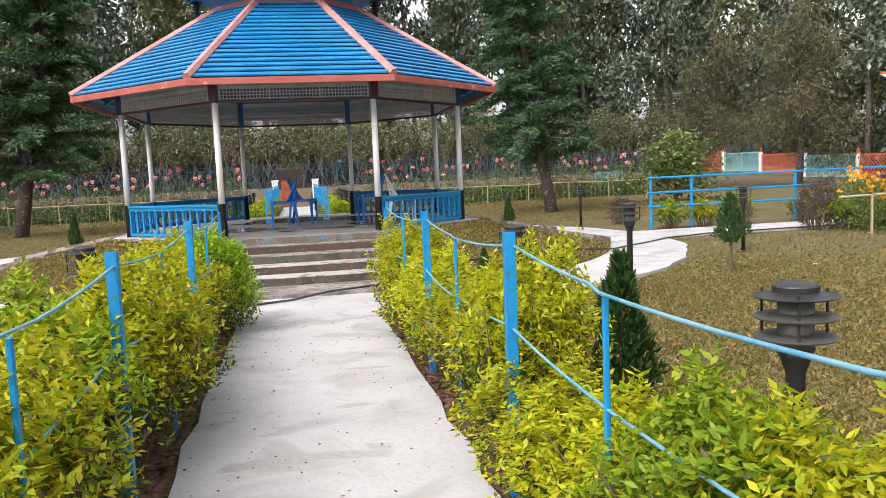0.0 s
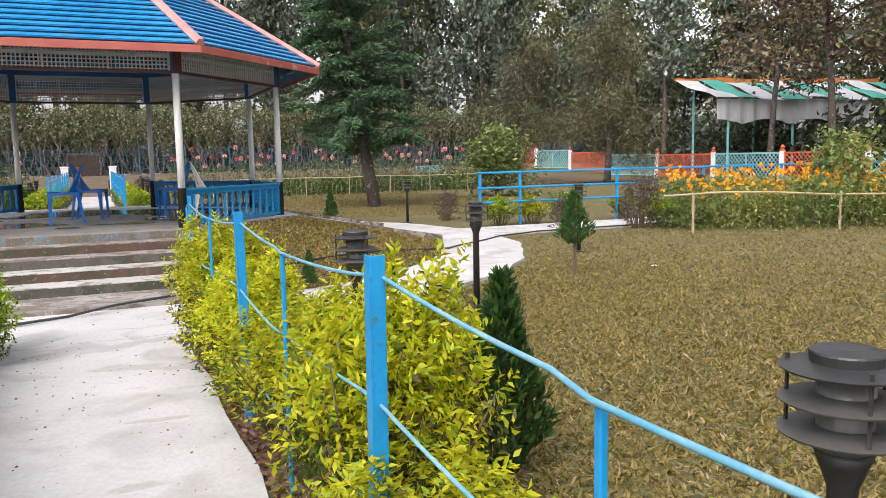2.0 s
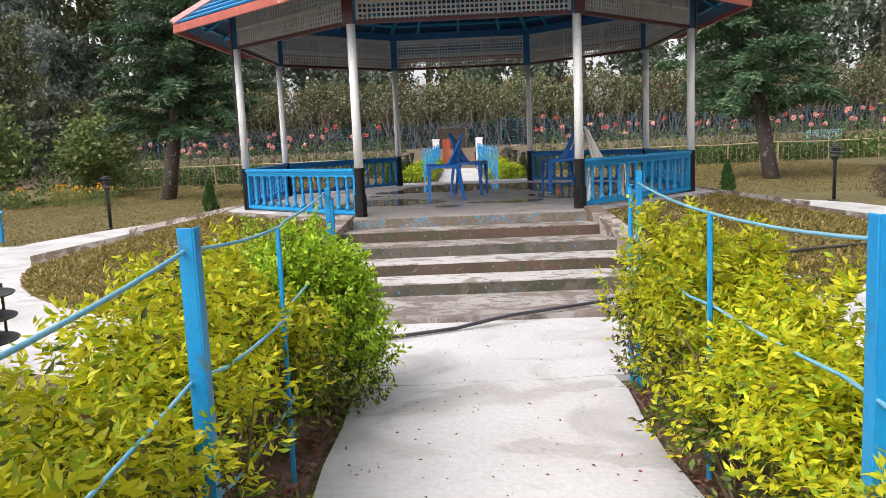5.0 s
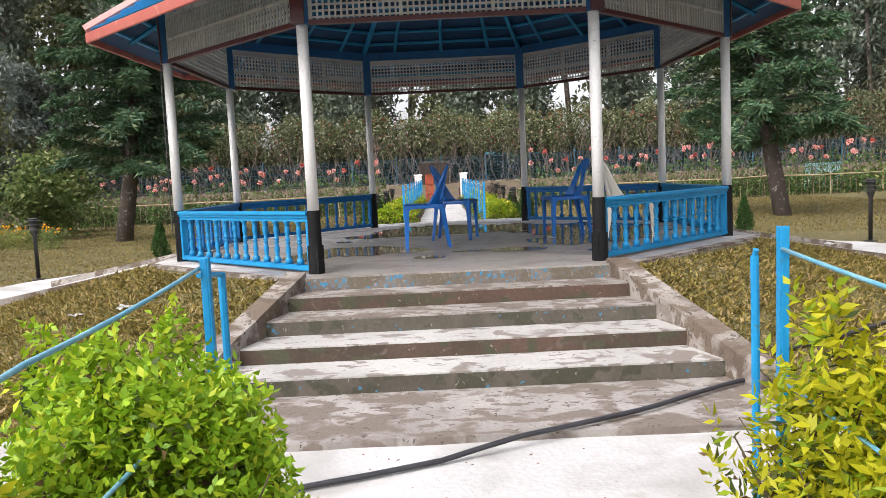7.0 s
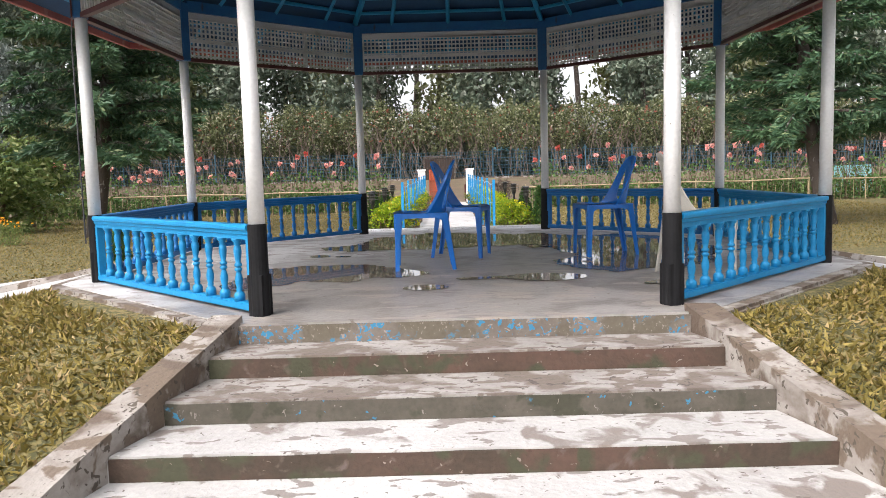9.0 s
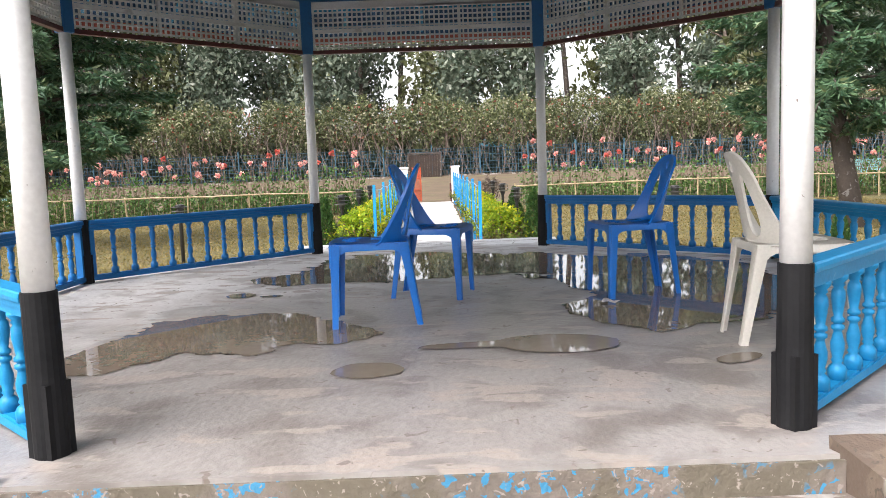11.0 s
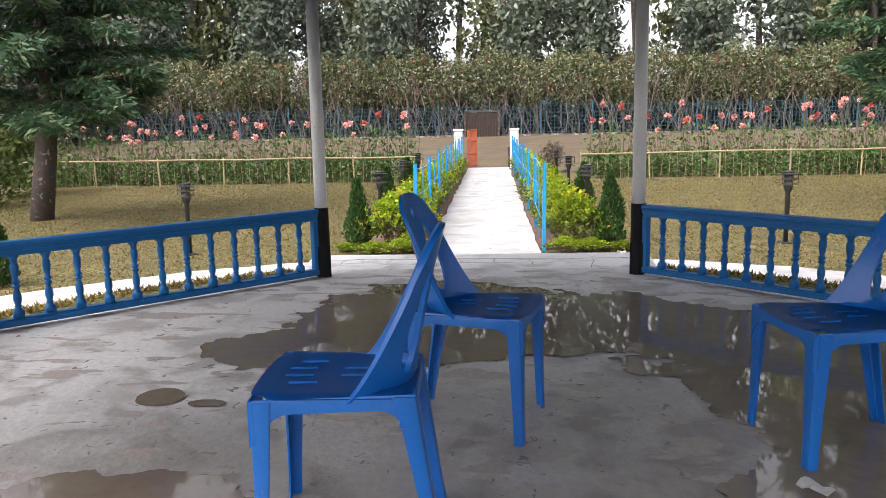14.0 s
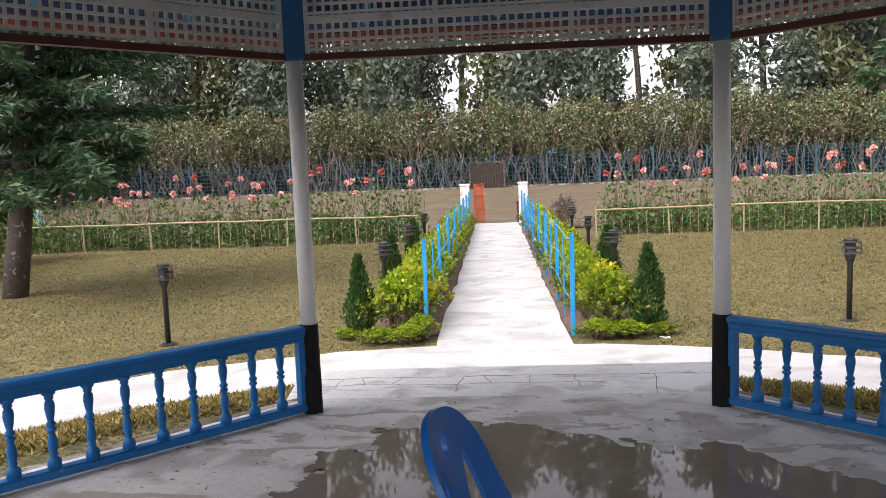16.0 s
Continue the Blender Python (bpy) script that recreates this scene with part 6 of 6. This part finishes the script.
    x = np.where(side < 6, -48 + 96 * u, np.where(side < 9, 40 + rng.normal(0, 1.2, n), -25 + rng.normal(0, 1.5, n)))
    y = np.where(side < 6, 48.5 + rng.normal(0, 0.9, n), np.where(side < 9, -18 + 64 * u, 8 + 38 * u))
    z = 0.1 + rng.uniform(0, 1, n) ** 1.1 * (3.2 + 0.9 * np.sin(0.9 * x + 0.7 * y) + 0.5 * np.sin(2.3 * x + 1.9 * y)) - np.where(side < 6, 0, 0.6)
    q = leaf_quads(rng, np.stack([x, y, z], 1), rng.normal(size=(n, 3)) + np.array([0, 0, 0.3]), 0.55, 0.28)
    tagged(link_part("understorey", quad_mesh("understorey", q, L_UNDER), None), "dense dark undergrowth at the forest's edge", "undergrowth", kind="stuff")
    willow = make_tree("weeping_tree", 301, 9.0, 0.17, 0.25, 3.6, 9500, 0.30, 0.05, L_WILLOW, M_BARK, "weeping tree with hanging olive foliage near the fence", "garden trees", 16, 0.55, 0.9)
    place_copies(willow, [(24.5, 20.5, LAWN, 0, 1.0), (21.5, 25.0, LAWN, 120, 0.95)])
    rusty = make_tree("rusty_tree", 302, 11.5, 0.17, 0.40, 5.0, 3600, 0.26, 0.14, L_BROWN, M_BARK, "spreading tree with thin rusty brown foliage and dark limbs", "garden trees", 14, 0, 1.0)
    place_copies(rusty, [(33.4, 18.2, LAWN, 0, 1.0), (33.3, 14.2, LAWN, 160, 1.15), (33.6, 9.9, LAWN, 70, 1.2), (33.6, 3.4, LAWN, 250, 1.3)])
    leggy = make_tree("leggy_shrub", 307, 3.0, 0.028, 0.12, 0.95, 620, 0.17, 0.12, L_LEGGY, M_STEM, "tall leggy shrub with sparse broad pale leaves", "leggy shrubs", 14, 0, 0.42)
    place_copies(leggy, [(15.4, -4.5, LAWN, 0, 1.0), (16.4, -6.4, LAWN, 80, (1.1, 1.1, 1.12)), (14.7, -3.2, LAWN, 200, (0.9, 0.9, 0.75)), (17.6, -5.2, LAWN, 310, 1.1), (16.0, -7.9, LAWN, 140, (1.1, 1.1, 0.95)), (13.9, -2.6, LAWN, 20, (0.8, 0.8, 0.62))])
    shrub = make_tree("garden_shrub", 303, 2.2, 0.06, 0.05, 1.3, 3000, 0.16, 0.085, L_SHRUB, M_STEM, "broad green garden shrub on the lawn", "garden shrubs", 12, 0, 0.55)
    place_copies(shrub, [(14.0, 12.8, LAWN, 0, (1.25, 1.25, 1.05)), (19.5, -8.5, LAWN, 60, (0.9, 0.9, 0.8)), (17.5, 1.0, LAWN, 20, (0.7, 0.7, 0.8)), (-11.8, 13.5, LAWN, 100, (1.1, 1.1, 1.0)), (-13.6, 11.5, LAWN, 10, (1.3, 1.3, 1.2)), (-12.6, 16.5, LAWN, 210, (1.2, 1.2, 1.1))])


# ---- boundary fence and stall ----
PANEL = 4.85


def build_boundary():
    me = {}
    half = PANEL / 2 - 0.14
    for name, material in (("teal", M_TEAL), ("red", M_REDGATE)):
        bm = bmesh.new()
        for z in (0.14, 1.42):
            box(bm, (0, 0, z), (2 * half, 0.05, 0.08))
        for s in (-1, 0, 1):
            box(bm, (s * (half - 0.03), 0, 0.78), (0.05, 0.05, 1.2))
        for i in range(-6, 20):
            for sg in (-1, 1):
                x0 = -half + 0.25 * i
                lo, hi = max(-half, x0), min(half, x0 + 1.24)
                if hi - lo > 0.1:
                    tube(bm, [(sg * lo, 0.012 * sg, 0.16 + (lo - x0)), (sg * hi, 0.012 * sg, 0.16 + (hi - x0))], 0.02, 4)
        m = bpy.data.meshes.new("lattice_panel")
        bm.to_mesh(m)
        bm.free()
        m.materials.append(material)
        me[name] = m
    fence = thing("boundary_fence", pose(32.0, 0, LAWN), "boundary fence of alternating teal and orange-red lattice panels", "fence")
    for i in range(13):
        y = -17.9 + PANEL * i
        panel = link_part("panel", me["red" if i % 2 == 0 else "teal"], fence, "orange-red lattice panel" if i % 2 == 0 else "pale teal lattice panel")
        panel.matrix_basis = pose(0, y + PANEL / 2, ground_height(32, y + PANEL / 2) - LAWN, 0, 0, 90)
        bm = bmesh.new()
        box(bm, (0, 0, 0.76), (0.22, 0.22, 1.54))
        bmesh.ops.bevel(bm, geom=bm.edges[:], offset=0.02, segments=1, affect="EDGES")
        post = part("post", bm, M_PILLAR, fence, "white post")
        post.matrix_basis = pose(0, y, ground_height(32, y) - LAWN)
        bm = bmesh.new()
        lathe(bm, [(0.14, 1.52), (0.14, 1.58), (0.06, 1.62), (0.11, 1.70), (0.06, 1.80), (0.01, 1.83)], 8)
        part("cap", bm, M_REDGATE, post, "red cap")
    for sx, y in ((-1, 24), (1, 24)):
        panel = tagged(new("low_fence", me["teal"]), "low pale teal lattice fence at the lawn's far corner", "fence", "corner fences")
        panel.matrix_basis = pose(sx * 16.0, y, LAWN, 0, 0, 25 * sx)
        panel.scale = (0.46, 1.0, 0.76)


def build_stall():
    st = thing("stall", pose(41.7, 22.7, LAWN, 0, 0, 169), "bamboo-framed stall with white cloth walls and striped canopy", "stall")
    st.scale = (1.31, 0.8, 1.02)
    for x in (-5.1, -1.9, 2.2, 5.5):
        for y in (-2.4, 2.4):
            bm = bmesh.new()
            tube(bm, [(x, y, 0), (x, y, 4.45 + 0.24 * (2.9 - y))], 0.06, 6)
            part("pole", bm, M_TEAL, st, "pale teal pole")
    for i in range(10):
        bm = bmesh.new()
        x0, x1 = -5.2 + 1.15 * i, -5.2 + 1.15 * (i + 1)
        rows = []
        for k in range(7):
            y = -2.9 + 5.8 * k / 6
            z = 4.5 + 0.24 * (2.9 - y) + 0.10 * math.sin(1.7 * i + k)
            rows.append((bm.verts.new((x0, y, z)), bm.verts.new((x1, y, z + 0.03))))
        for a, b in zip(rows, rows[1:]):
            bm.faces.new((a[0], a[1], b[1], b[0]))
        bmesh.ops.solidify(bm, geom=bm.faces[:], thickness=0.02)
        part("canopy_strip", bm, (M_CANOPY, M_CLOTH)[i % 2], st, "green canopy cloth" if i % 2 == 0 else "white canopy cloth")
    bm = bmesh.new()
    rows = []
    n = 60
    for k in range(n + 1):
        x = -2.0 + 8.1 * k / n
        dip = 3.05 + 0.3 * abs(math.sin(1.3 * x)) - 0.75 * max(0.0, 1 - abs(x + 0.9) / 0.55) - (0.5 if x < -1.5 else 0)
        rows.append([bm.verts.new((x, 2.5 + 0.10 * math.sin(9 * x) + 0.02 * j, 4.5 - (4.5 - dip) * j / 4)) for j in range(5)])
    for a, b in zip(rows, rows[1:]):
        for j in range(4):
            bm.faces.new((a[j], b[j], b[j + 1], a[j + 1]))
    bmesh.ops.solidify(bm, geom=bm.faces[:], thickness=0.02)
    part("cloth_wall", bm, M_CLOTH, st, "draped white cloth wall")
    for y in (-2.9,):
        bm = bmesh.new()
        rows = []
        for k in range(60):
            x = -5.2 + 11.5 * k / 59
            z = 4.72 + 0.24 * (2.9 - y) + 0.05 * math.sin(2 * x)
            rows.append((bm.verts.new((x, y * 1.01, z)), bm.verts.new((x, y * 1.015, z - 0.28 - 0.12 * math.sin(6 * x)))))
        for a, b in zip(rows, rows[1:]):
            bm.faces.new((a[0], a[1], b[1], b[0]))
        bmesh.ops.solidify(bm, geom=bm.faces[:], thickness=0.015)
        part("valance", bm, M_ORANGE, st, "scalloped orange valance")


build_roses()
build_orange_bed()
build_gate()
build_gate_stub()
build_vine_hedge()
build_trees()
build_boundary()
build_stall()
